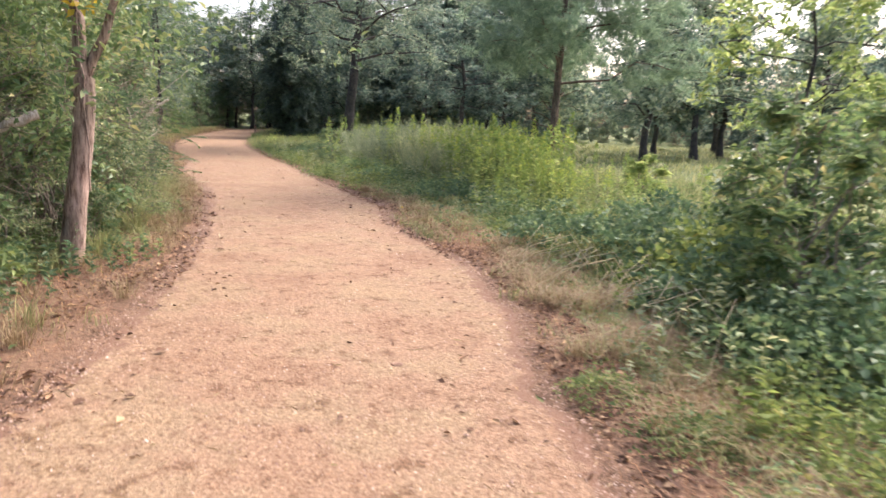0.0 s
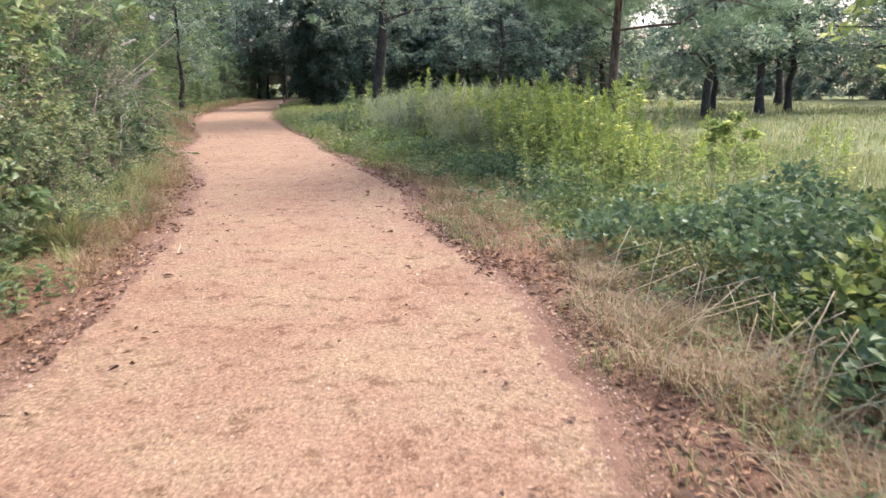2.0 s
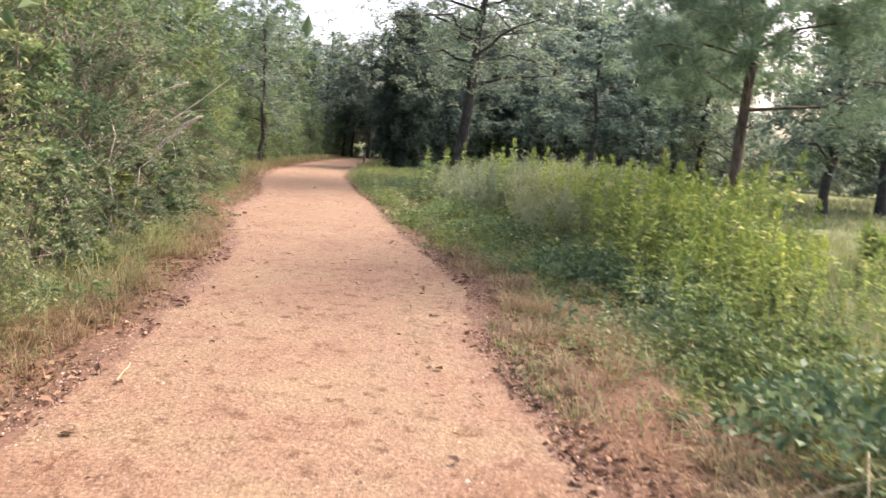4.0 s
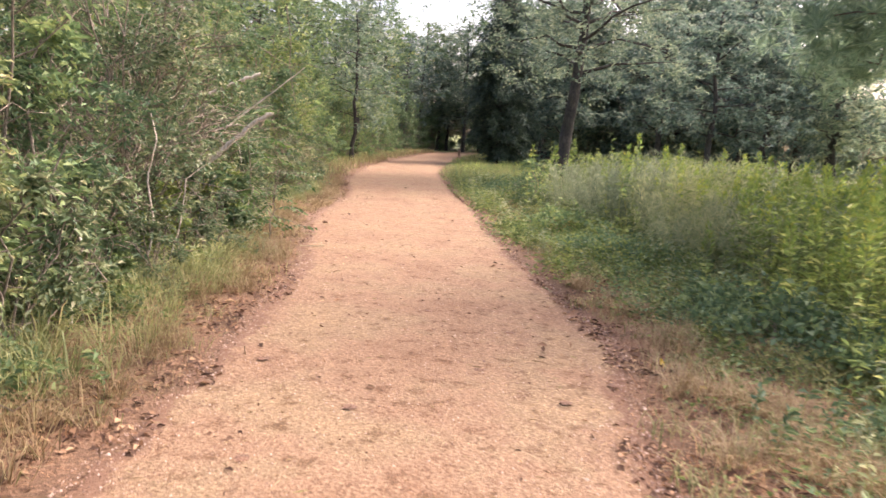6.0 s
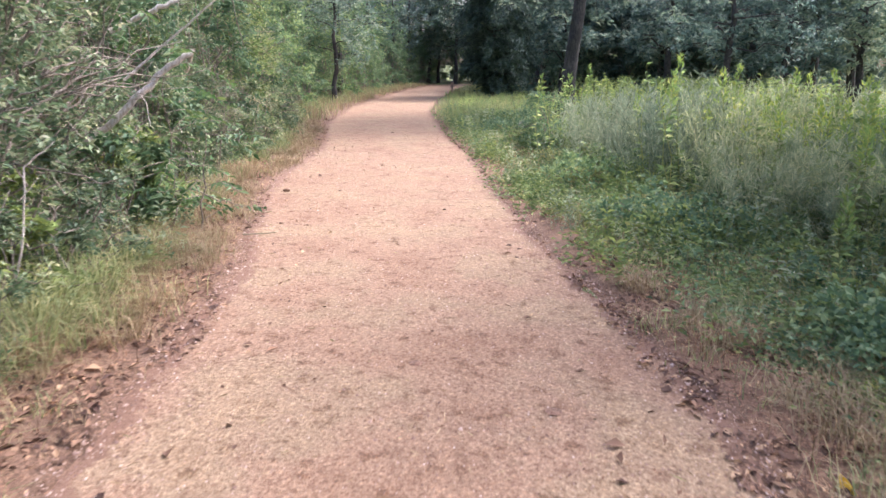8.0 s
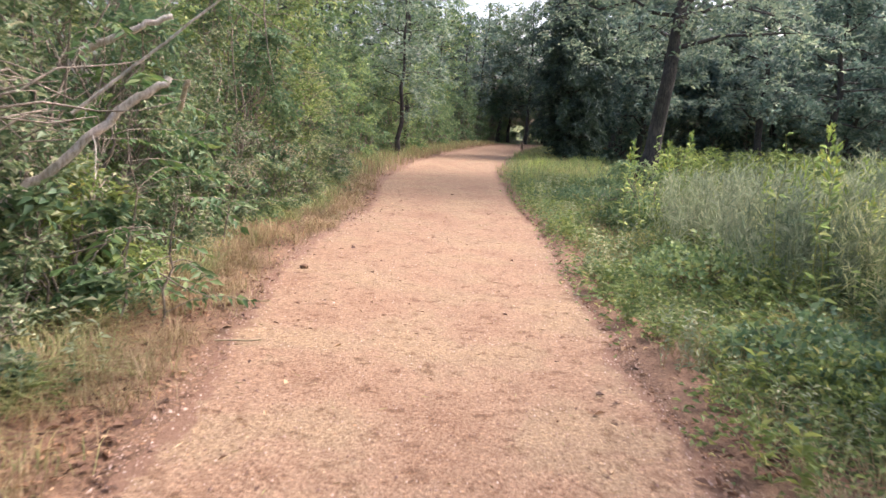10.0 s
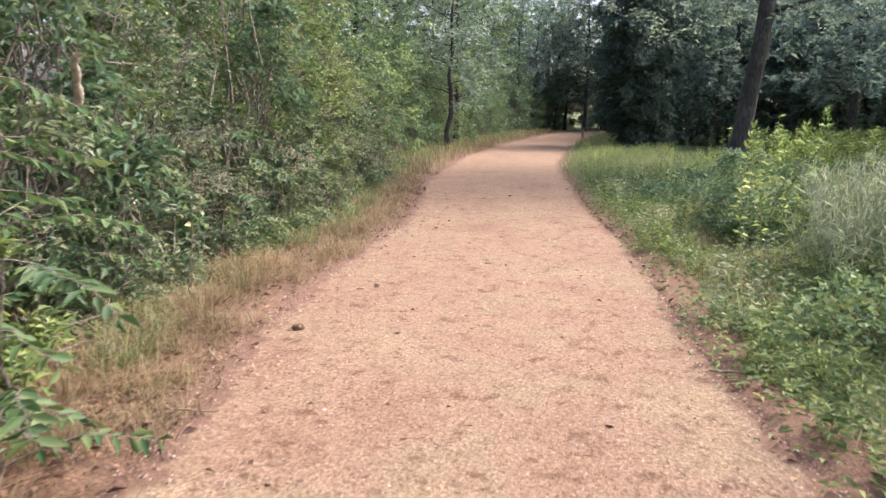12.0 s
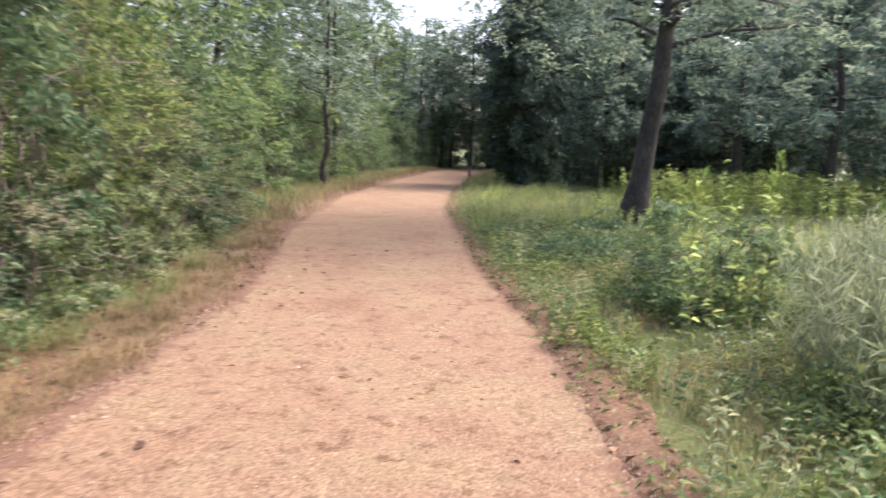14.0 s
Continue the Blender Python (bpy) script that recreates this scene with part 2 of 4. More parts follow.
def tube(points, radii, sides=5):
    p = np.asarray(points, float)
    k = len(p)
    r = np.broadcast_to(np.asarray(radii, float), (k,))
    d = unit(np.gradient(p, axis=0))
    ref = np.array([0.31, 0.2, 0.93]) if abs(d[:, 2]).mean() < 0.85 else np.array([1.0, 0.1, 0])
    s = unit(np.cross(d, ref))
    u = np.cross(s, d)
    a = np.linspace(0, 2 * np.pi, sides, endpoint=False)
    ring = p[:, None] + r[:, None, None] * (np.cos(a)[None, :, None] * s[:, None] + np.sin(a)[None, :, None] * u[:, None])
    i, j = np.meshgrid(np.arange(k - 1), np.arange(sides), indexing="ij")
    jn = (j + 1) % sides
    f = np.stack([i * sides + j, i * sides + jn, (i + 1) * sides + jn, (i + 1) * sides + j], -1).reshape(-1, 4)
    return ring.reshape(-1, 3), f


def bent(rng, a, b, k=5, sag=0.1, jitter=0.05):
    """A crooked line from a to b that rises or sags in its middle."""
    a, b = np.asarray(a, float), np.asarray(b, float)
    t = np.linspace(0, 1, k)[:, None]
    n = np.linalg.norm(b - a)
    p = a + (b - a) * t + np.array([0, 0, 1]) * (sag * n * np.sin(np.pi * t))
    w = rng.normal(0, jitter * n, (k, 3)) * np.sin(np.pi * t)
    return p + w


def leaf_blades(rng, p, d, length, width, fold=0.18, droop=0.12, wild=0.75):
    """Two-sided leaves, folded along the midrib: base, two shoulders, tip."""
    n = len(p)
    d = unit(d)
    up = unit(np.array([0, 0, 1.0]) + rng.normal(0, wild, (n, 3)))
    s = unit(np.cross(d, up))
    nrm = np.cross(s, d)
    L = (length * rng.uniform(0.65, 1.3, n))[:, None]
    W = (width * rng.uniform(0.7, 1.25, n))[:, None] * 0.5
    mid = p + d * L * 0.45 + nrm * L * fold
    v = np.stack([p, mid + s * W, p + d * L - nrm * L * droop, mid - s * W], 1).reshape(-1, 3)
    b = np.arange(n)[:, None] * 4
    f = np.concatenate([b + [[0, 1, 2]], b + [[0, 2, 3]]], 1).reshape(-1, 3)
    return v, f


def clump_leaves(rng, centres, radius, per, length, width, flat=0.6, lift=0.0, spread=1.0):
    c = np.repeat(np.asarray(centres, float), per, axis=0)
    rad = np.repeat(np.broadcast_to(radius, (len(centres),)), per)[:, None]
    o = rng.normal(0, 0.5, c.shape) * rad * np.array([1, 1, flat])
    d = o * spread + rng.normal(0, 0.35, c.shape) * rad + np.array([0, 0, lift])[None] * rad
    return leaf_blades(rng, c + o, d, length, width)


def sprays(rng, tips, dirs, length, per, leaf, width, droop=0.3, wild=0.5):
    """Leafy shoots ending at the tips: leaves set alternately along each drooping shoot."""
    n = len(tips)
    d = unit(np.asarray(dirs, float))
    L = (length * rng.uniform(0.6, 1.3, n))[:, None, None]
    u = ((np.arange(per) + rng.uniform(0.2, 0.8, (n, per))) / per)[..., None]
    p = np.asarray(tips, float)[:, None] - d[:, None] * L * (1 - u) - np.array([0, 0, 1.0]) * L * droop * u ** 2
    side = unit(np.cross(d, np.array([0, 0, 1.0]) + rng.normal(0, 0.35, (n, 3))))
    flip = np.where(np.arange(per) % 2, 1.0, -1.0)[None, :, None]
    ld = d[:, None] * 0.6 + side[:, None] * flip * 0.9 + rng.normal(0, 0.28, (n, per, 3)) + np.array([0, 0, -0.2])
    return leaf_blades(rng, p.reshape(-1, 3), ld.reshape(-1, 3), leaf, width, wild=wild)


def grass_blades(rng, p, height, width, lean=0.35, dirs=None):
    """Tapered bent blades: two quads' worth of triangles each."""
    n = len(p)
    a = rng.uniform(0, 2 * np.pi, n)
    d = np.stack([np.cos(a), np.sin(a), np.zeros(n)], 1)
    s = np.stack([-np.sin(a), np.cos(a), np.zeros(n)], 1)
    h = (height * rng.uniform(0.5, 1.25, n))[:, None]
    w = (width * rng.uniform(0.7, 1.3, n))[:, None] * 0.5
    ln = (lean * rng.uniform(0.1, 1.6, n))[:, None] * h
    up = np.array([0, 0, 1.0])
    m = p + d * ln * 0.35 + up * h * 0.6
    v = np.stack([p - s * w, p + s * w, m + s * w * 0.7, m - s * w * 0.7, p + d * ln + up * h * (1 - 0.25 * lean)], 1).reshape(-1, 3)
    b = np.arange(n)[:, None] * 5
    f = np.concatenate([b + [[0, 1, 2]], b + [[0, 2, 3]], b + [[3, 2, 4]]], 1).reshape(-1, 3)
    return v, f


# ---- plan: the two edges of the trail, as x along y ----
LEFT_Y = [-12, 0, 4, 5.6, 7.7, 10.2, 12, 13.9, 16, 17.5, 18.8, 20.4, 22, 24.5, 27.3, 36, 42, 48, 58, 66]
LEFT_X = [-1.9, -1.85, -2.05, -2.25, -2.65, -3.25, -3.85, -4.47, -5.5, -6.2, -6.73, -7.18, -7.68, -8.75, -10.1, -13.0, -14.4, -15.8, -17.7, -18.6]
RIGHT_Y = [-12, 0, 3, 4.5, 5.5, 7.4, 8.6, 10.6, 12.6, 13.6, 14.6, 16.4, 17.8, 19, 20.8, 22.2, 24.5, 28.6, 34, 38, 43, 54, 60, 66]
RIGHT_X = [1.0, 0.95, 0.82, 0.6, 0.69, 0.36, 0.0, -0.72, -1.0, -1.44, -1.82, -2.62, -3.12, -3.62, -4.19, -4.68, -5.7, -7.2, -9.2, -10.3, -11.6, -13.9, -15.0, -15.6]


def left_edge(y):
    return np.interp(y, LEFT_Y, LEFT_X)


def right_edge(y):
    return np.interp(y, RIGHT_Y, RIGHT_X)


def wobble(y, seed, scale=1.0):
    return np.array([noise.fractal(Vector((v * scale, seed, 0.3)), 0.9, 2.2, 4) for v in np.atleast_1d(y)])


def sheet(rows_xyz):
    """A grid of points (m, n, 3) as quads."""
    m, n, _ = rows_xyz.shape
    i, j = np.meshgrid(np.arange(m - 1), np.arange(n - 1), indexing="ij")
    f = np.stack([i * n + j, i * n + j + 1, (i + 1) * n + j + 1, (i + 1) * n + j], -1).reshape(-1, 4)
    return rows_xyz.reshape(-1, 3), f


# ---- ground: one sheet to the horizon ----
def axis_steps(lo, hi, far, step):
    core = np.arange(lo, hi + step / 2, step)
    out = np.geomspace(1, far - hi, 14)
    back = np.geomspace(1, far + lo, 14)[::-1]
    return np.concatenate([lo - back, core, hi + out])


gx, gy = axis_steps(-30, 30, 900, 0.75), axis_steps(-12, 80, 900, 0.75)
X, Y = np.meshgrid(gx, gy, indexing="xy")
Z = np.zeros_like(X)
for r in range(X.shape[0]):
    lo, hi = left_edge(Y[r, 0]), right_edge(Y[r, 0])
    away = np.maximum(np.maximum(lo - X[r], X[r] - hi), 0)
    bump = np.array([noise.noise(Vector((x * 0.35, Y[r, 0] * 0.35, 1.7))) for x in X[r]])
    Z[r] = bump * 0.10 * np.clip((away - 0.8) / 3, 0, 1) - 0.012
tagged(new("ground", mesh_of("ground", *sheet(np.stack([X, Y, Z], -1)), GROUND, True)), "brown and green meadow ground under grass and weeds", "ground", kind="structure")

# ---- the gravel trail, bending away to the right at its far end ----
ty = np.concatenate([np.arange(-12, 1, 0.2), np.arange(1, 26, 0.06), np.arange(26, 66.1, 0.3)])
lx = left_edge(ty) + wobble(ty, 3.1, 0.9) * 0.10 + wobble(ty, 7.7, 4.0) * 0.07 + wobble(ty, 1.7, 14.0) * 0.03
rx = right_edge(ty) + wobble(ty, 5.3, 0.9) * 0.10 + wobble(ty, 9.2, 4.0) * 0.07 + wobble(ty, 0.7, 14.0) * 0.03
cross = np.linspace(0, 1, 25)
TX = lx[:, None] * (1 - cross) + rx[:, None] * cross
TY = np.repeat(ty[:, None], 25, 1)
# the far bend
pivot = np.array([-9.0, 66.5])
turn = np.linspace(0, radians(75), 24)[1:]
bx = pivot[0] + (TX[-1] - pivot[0])[None] * np.cos(turn)[:, None] + (TY[-1] - pivot[1])[None] * np.sin(turn)[:, None]
by = pivot[1] - (TX[-1] - pivot[0])[None] * np.sin(turn)[:, None] + (TY[-1] - pivot[1])[None] * np.cos(turn)[:, None]
TX, TY = np.concatenate([TX, bx]), np.concatenate([TY, by])
TZ = 0.022 * np.sin(np.pi * cross)[None] ** 0.5 + np.array([[noise.noise(Vector((x * 1.3, y * 1.3, 0))) * 0.008 for x, y in zip(a, b)] for a, b in zip(TX, TY)])
TZ[:, 0] = TZ[:, -1] = 0.006
TZ[:, 1] = TZ[:, -2] = 0.012
trail = mesh_of("trail", *sheet(np.stack([TX, TY, TZ], -1)), GRAVEL, True)
rim = trail.attributes.new("rim", "FLOAT", "POINT")
rim.data.foreach_set("value", np.tile(np.clip(1 - np.minimum(cross, 1 - cross) * 6.5, 0, 1), len(TX)).astype(np.float32))
tagged(new("road", trail), "tan and pink crushed granite trail with dark specks", "path", kind="structure")


def verge(side, name, label, w0, w1):
    ys = np.concatenate([np.arange(-12, 30, 0.15), np.arange(30, 66.1, 0.5)])
    e = left_edge(ys) if side < 0 else right_edge(ys)
    inner = e - side * (w0 + wobble(ys, 2.2 + side, 1.1) * 0.12 + wobble(ys, 4.2 + side, 5) * 0.06)
    outer = e + side * (np.interp(ys, *w1) + wobble(ys, 6.2 + side, 0.7) * 0.3)
    k = np.linspace(0, 1, 9)
    XX = inner[:, None] * (1 - k) + outer[:, None] * k
    ZZ = 0.012 + 0.02 * np.sin(np.pi * k)[None] * np.ones_like(XX)
    ZZ[:, 0], ZZ[:, 1], ZZ[:, -1] = -0.008, 0.004, -0.05
    YY = np.repeat(ys[:, None], 9, 1)
    tagged(new(name, mesh_of(name, *sheet(np.stack([XX, YY, ZZ], -1)), SOIL, True)), label, "verge", kind="structure")


verge(-1, "verge_left", "dark soil and leaf litter along the trail edge", 0.1, ((0, 66), (1.6, 1.6)))
verge(1, "verge_right", "brown soil strip with dead leaves beside the trail", 0.1, ((0, 12, 15, 25, 66), (1.4, 1.3, 0.55, 0.35, 0.3)))


# ---- plants: one function a kind; a plant is an Empty at its base with stems and foliage under it ----
def plant(name, label, category, wood, wood_mat, leaves, leaf_mat, wood_name="stem", leaf_name="foliage", group=""):
    root = tagged(new(name), label, category, group)
    if wood:
        w = part(wood_name, mesh_of(wood_name, *stack(wood), wood_mat, True), root)
        if wood_name == "stem":
            tagged(w, kind="stuff")
    tagged(part(leaf_name, mesh_of(leaf_name, *stack(leaves), leaf_mat), root), kind="stuff")
    return root


def shrub(seed, h, r, lobes, shoots, leaf, name="shrub", label="", leaf_mat=None, wood_mat=None, shoot=0.26, bare=8, low=0.08, group="", per=8, hang=0.3):
    """Many-stemmed shrub: stems that carry separate rounded lobes of leafy shoots, hollows between them, bare grey twigs sticking out."""
    rng = np.random.default_rng(seed)
    wood, tips, dirs = [], [], []
    for k in range(lobes):
        z = low + (0.93 - low) * (k + rng.uniform(0, 0.9)) / lobes
        prof = np.sqrt(np.clip(1 - ((z - 0.42) / 0.68) ** 2, 0.08, 1))
        a = k * 2.4 + rng.uniform(-0.6, 0.6)
        q = r * prof * rng.uniform(0.45, 0.8)
        c = np.array([np.cos(a) * q, np.sin(a) * q, z * h])
        size = r * rng.uniform(0.3, 0.5)
        v = unit(rng.normal(0, 1, (shoots, 3)) + np.array([np.cos(a) * 0.7, np.sin(a) * 0.7, 0.55]))
        t = c + v * size * np.array([1, 1, 0.75]) * rng.uniform(0.55, 1.12, (shoots, 1))
        t[:, 2] = np.maximum(t[:, 2], 0.05)
        tips.append(t)
        dirs.append(v + rng.normal(0, 0.3, v.shape) + [0, 0, 0.15])
        foot = rng.normal(0, r * 0.16, 3) * [1, 1, 0]
        wood.append(tube(bent(rng, foot, c, 7, 0.06, 0.04), np.linspace(0.019, 0.007, 7) * (h / 3) ** 0.5, 5))
        for e in t[::5]:
            wood.append(tube(bent(rng, c, e, 4, 0.05, 0.06), [0.006, 0.005, 0.004, 0.002], 3))
    tips, dirs = np.concatenate(tips), np.concatenate(dirs)
    for k in range(bare):
        p = tips[rng.integers(len(tips))]
        e = p * [1.2, 1.2, 1.04] + rng.normal(0, 0.22, 3)
        wood.append(tube(bent(rng, p * [0.55, 0.55, 0.85], e, 6, 0.08, 0.08), np.linspace(0.009, 0.0025, 6), 4))
    leaves = sprays(rng, tips, dirs, shoot, per, leaf[0], leaf[1], hang)
    return plant(name, label, "shrub", wood, wood_mat or TWIG, [leaves], leaf_mat or YAUPON, group=group)


def tree(seed, h, crown_r, base_z, limbs, clumps, per, leaf, label, leaf_mat, bark, trunk_r=0.12, lean=(0, 0), clump_r=0.5, name="tree", peak=0.55, group="", flare=1.0):
    """Tapered trunk with limbs, and a crown of leaf clumps on their ends with gaps between."""
    rng = np.random.default_rng(seed)
    k = 12
    t = np.linspace(0, 1, k)
    tr = np.stack([lean[0] * h * t ** 0.9, lean[1] * h * t ** 0.9, h * 0.93 * t], 1)
    tr[1:] += rng.normal(0, 0.008 * h, (k - 1, 3)) * [1, 1, 0]
    rad = trunk_r * (1 - 0.82 * t)
    rad[0] *= 1.0 + 0.35 * flare
    wood = [tube(tr, rad, 10)]
    centres = []
    for i in range(limbs):
        z = base_z + (h * 0.97 - base_z) * (i + rng.uniform(0, 1)) / limbs
        f = np.clip(z / (h * 0.93), 0, 1)
        q = np.array([np.interp(f, t, tr[:, 0]), np.interp(f, t, tr[:, 1]), min(z, h * 0.93) * 0.94])
        u = (z - base_z) / max(h - base_z, 0.1)
        reach = crown_r * np.clip(1 - abs(u - peak * 0.6) ** 1.6 * 1.25, 0.22, 1) * rng.uniform(0.65, 1.1)
        a = i * 2.4 + rng.uniform(-0.5, 0.5)
        e = q + np.array([np.cos(a) * reach, np.sin(a) * reach, rng.uniform(-0.1, 0.35) * reach])
        line = bent(rng, q, e, 6, 0.06, 0.05)
        wood.append(tube(line, np.linspace(max(trunk_r * 0.3 * (1 - 0.6 * u), 0.012), 0.008, 6), 5))
        m = max(1, clumps // limbs)
        w = rng.uniform(0.35, 1.08, m)
        cc = q + (e - q) * w[:, None] + rng.normal(0, 0.2 * crown_r, (m, 3)) * [1, 1, 0.6]
        for p in cc[::3]:
            j = line[rng.integers(2, 6)]
            wood.append(tube(bent(rng, j, p, 3, 0.05, 0.06), [0.012, 0.008, 0.004], 3))
        centres.append(cc)
    c = np.concatenate(centres)
    v = unit(rng.normal(0, 1, (len(c) * 3, 3)) + [0, 0, 0.3])
    ends = np.repeat(c, 3, 0) + v * clump_r * rng.uniform(0.35, 1.1, (len(v), 1)) * [1, 1, 0.7]
    leaves = sprays(rng, ends, v, clump_r, per, leaf[0], leaf[1], 0.35)
    return plant(name, label, "tree", wood, bark, [leaves], leaf_mat, "trunk", "crown", group)


def pine(seed, h, base_z, reach, trunk_r, tufts, label, stubs=6):
    """Pine: bare lower trunk with dead stubs, upturned limbs, tufts of long needles."""
    rng = np.random.default_rng(seed)
    k = 14
    t = np.linspace(0, 1, k)
    tr = np.stack([0.03 * h * t, rng.normal(0, 0.01, k) * h * t, h * t], 1)
    wood = [tube(tr, trunk_r * (1.15 - 0.95 * t), 10)]
    tips = []
    n = 30
    for i in range(n):
        z = base_z + (h - base_z) * ((i + 0.5) / n)
        u = (z - base_z) / (h - base_z)
        a = i * 2.4 + rng.uniform(-0.4, 0.4)
        rr = reach * (1 - 0.75 * u) * rng.uniform(0.6, 1.1)
        q = np.array([0.03 * z, 0, z])
        e = q + [np.cos(a) * rr, np.sin(a) * rr, rng.uniform(0.0, 0.3) * rr]
        line = bent(rng, q, e, 7, 0.05, 0.04)
        wood.append(tube(line, np.linspace(0.03, 0.008, 7) * (1.1 - 0.5 * u), 5))
        m = max(3, tufts // n)
        w = rng.uniform(0.4, 1.05, m)
        tips.append(q + (e - q) * w[:, None] + rng.normal(0, 0.12 * reach, (m, 3)) * [1, 1, 0.6])
    for i in range(stubs):
        a, z = rng.uniform(0, 6.28), rng.uniform(base_z * 0.45, base_z)
        q = np.array([0.03 * z, 0, z])
        e = q + [np.cos(a) * rng.uniform(0.3, 1.0), np.sin(a) * 0.8, rng.uniform(-0.1, 0.35)]
        wood.append(tube(bent(rng, q, e, 5, 0.05, 0.08), np.linspace(0.02, 0.006, 5), 4))
    c = np.concatenate(tips)
    per = 52
    cc = np.repeat(c, per, 0)
    d = rng.normal(0, 1, cc.shape) + [0, 0, 0.35]
    nd = leaf_blades(rng, cc + unit(d) * 0.03, d, 0.2, 0.016, 0.02, 0.1)
    return plant("pine_tree", label, "tree", wood, BARK_PINE, [nd], PINE_HAZED, "trunk", "crown")


def cedar(seed, h, r, label):
    """Juniper: dark layered boughs that leave a short bare trunk, sweep outwards and hang in ragged fringes."""
    rng = np.random.default_rng(seed)
    t = np.linspace(0, 1, 9)
    tr = np.stack([rng.normal(0, 0.05, 9) * t, rng.normal(0, 0.05, 9) * t, h * 0.97 * t], 1)
    wood = [tube(tr, 0.17 * (1.08 - t), 9)]
    tips, dirs = [], []
    for k in range(64):
        u = (k + rng.uniform(0, 1)) / 64
        z = 0.35 + (h - 0.45) * u
        a = k * 2.4 + rng.uniform(-0.5, 0.5)
        env = np.interp(u, [0, 0.08, 0.2, 0.36, 0.62, 0.85, 1], [0.42, 0.5, 0.78, 1.0, 0.75, 0.42, 0.1])
        reach = r * env * rng.uniform(0.6, 1.12)
        q = np.array([0, 0, z])
        e = q + [np.cos(a) * reach, np.sin(a) * reach, (0.12 if u > 0.3 else -0.06) * reach]
        line = bent(rng, q, e, 7, 0.07, 0.03)
        wood.append(tube(line, np.linspace(0.045 * (1.1 - u), 0.008, 7), 5))
        m = int(16 + 48 * env)
        w = rng.uniform(0.3, 1.05, m)
        b = np.stack([np.interp(w, np.linspace(0, 1, 7), line[:, j]) for j in range(3)], 1) + rng.normal(0, 0.2, (m, 3)) * [1, 1, 0.6] * (0.5 + reach / r)
        b[:, 2] = np.maximum(b[:, 2], 0.12)
        tips.append(b)
        dirs.append(np.array([np.cos(a), np.sin(a), -0.25]) + rng.normal(0, 0.5, (m, 3)))
    lv = sprays(rng, np.concatenate(tips), np.concatenate(dirs), 0.5, 12, 0.2, 0.06, 0.45)
    return plant("cedar_tree", label, "tree", wood, BARK_DARK, [lv], CEDAR, "trunk", "crown")


def weed(seed, h, n_stems, label, leaf_mat, leaf=(0.09, 0.022), tips=None, name="weed", spread=0.25, per=26, group=""):
    """Upright weeds: stems set with narrow leaves all the way up, some with a pale flowering tip."""
    rng = np.random.default_rng(seed)
    wood, P, D, tp, td = [], [], [], [], []
    for i in range(n_stems):
        b = rng.normal(0, spread, 3) * [1, 1, 0]
        hh = h * rng.uniform(0.6, 1.08)
        top = b + np.array([*rng.normal(0, 0.12, 2) * hh, hh])
        s = bent(rng, b, top, 6, 0, 0.03)
        wood.append(tube(s, np.linspace(0.006, 0.002, 6) * min(1, h), 3))
        u = rng.uniform(0.12, 1, per)
        p = np.stack([np.interp(u, np.linspace(0, 1, 6), s[:, j]) for j in range(3)], 1)
        a = rng.uniform(0, 6.28, per)
        d = np.stack([np.cos(a), np.sin(a), rng.uniform(-0.1, 0.9, per)], 1)
        P.append(p)
        D.append(d)
        if tips is not None and i % 2 == 0:
            m = 46
            v = rng.uniform(0, 1, m)
            w = (1 - v) * 0.075 + 0.012
            a = rng.uniform(0, 6.28, m)
            tp.append(top + np.stack([np.cos(a) * w * 0.4, np.sin(a) * w * 0.4, v * 0.28 - 0.14], 1))
            td.append(np.stack([np.cos(a), np.sin(a), 0.9 + v], 1))
    root = plant(name, label, "weed", wood, GREEN_GRASS, [leaf_blades(rng, np.concatenate(P), np.concatenate(D), leaf[0], leaf[1])], leaf_mat, group=group)
    if tp:
        tagged(part("flower_tip", mesh_of("flower_tip", *leaf_blades(rng, np.concatenate(tp), np.concatenate(td), 0.055, 0.016), tips), root, "pale yellow-green flowering tips"), kind="stuff")
    return root


def fennel(seed, h, r, label):
    """Feathery grey-green bush of fine upright threads."""
    rng = np.random.default_rng(seed)
    wood, P, D = [], [], []
    for i in range(46):
        a, q = rng.uniform(0, 6.28), np.sqrt(rng.uniform(0, 1))
        b = np.array([np.cos(a) * q * r * 0.7, np.sin(a) * q * r * 0.7, 0])
        hh = h * rng.uniform(0.6, 1.05) * (1 - 0.3 * q)
        top = b + np.array([np.cos(a) * q * r * 0.45, np.sin(a) * q * r * 0.45, hh])
        s = bent(rng, b, top, 6, 0, 0.03)
        wood.append(tube(s, np.linspace(0.005, 0.0015, 6), 3))
        m = 85
        u = rng.uniform(0.15, 1, m)
        p = np.stack([np.interp(u, np.linspace(0, 1, 6), s[:, j]) for j in range(3)], 1)
        P.append(p + rng.normal(0, 0.04, p.shape))
        D.append(rng.normal(0, 0.6, p.shape) + [0, 0, 1.0])
    lv = leaf_blades(rng, np.concatenate(P), np.concatenate(D), 0.14, 0.01, 0.02)
    return plant("dogfennel", label, "weed", wood, FENNEL, [lv], FENNEL)


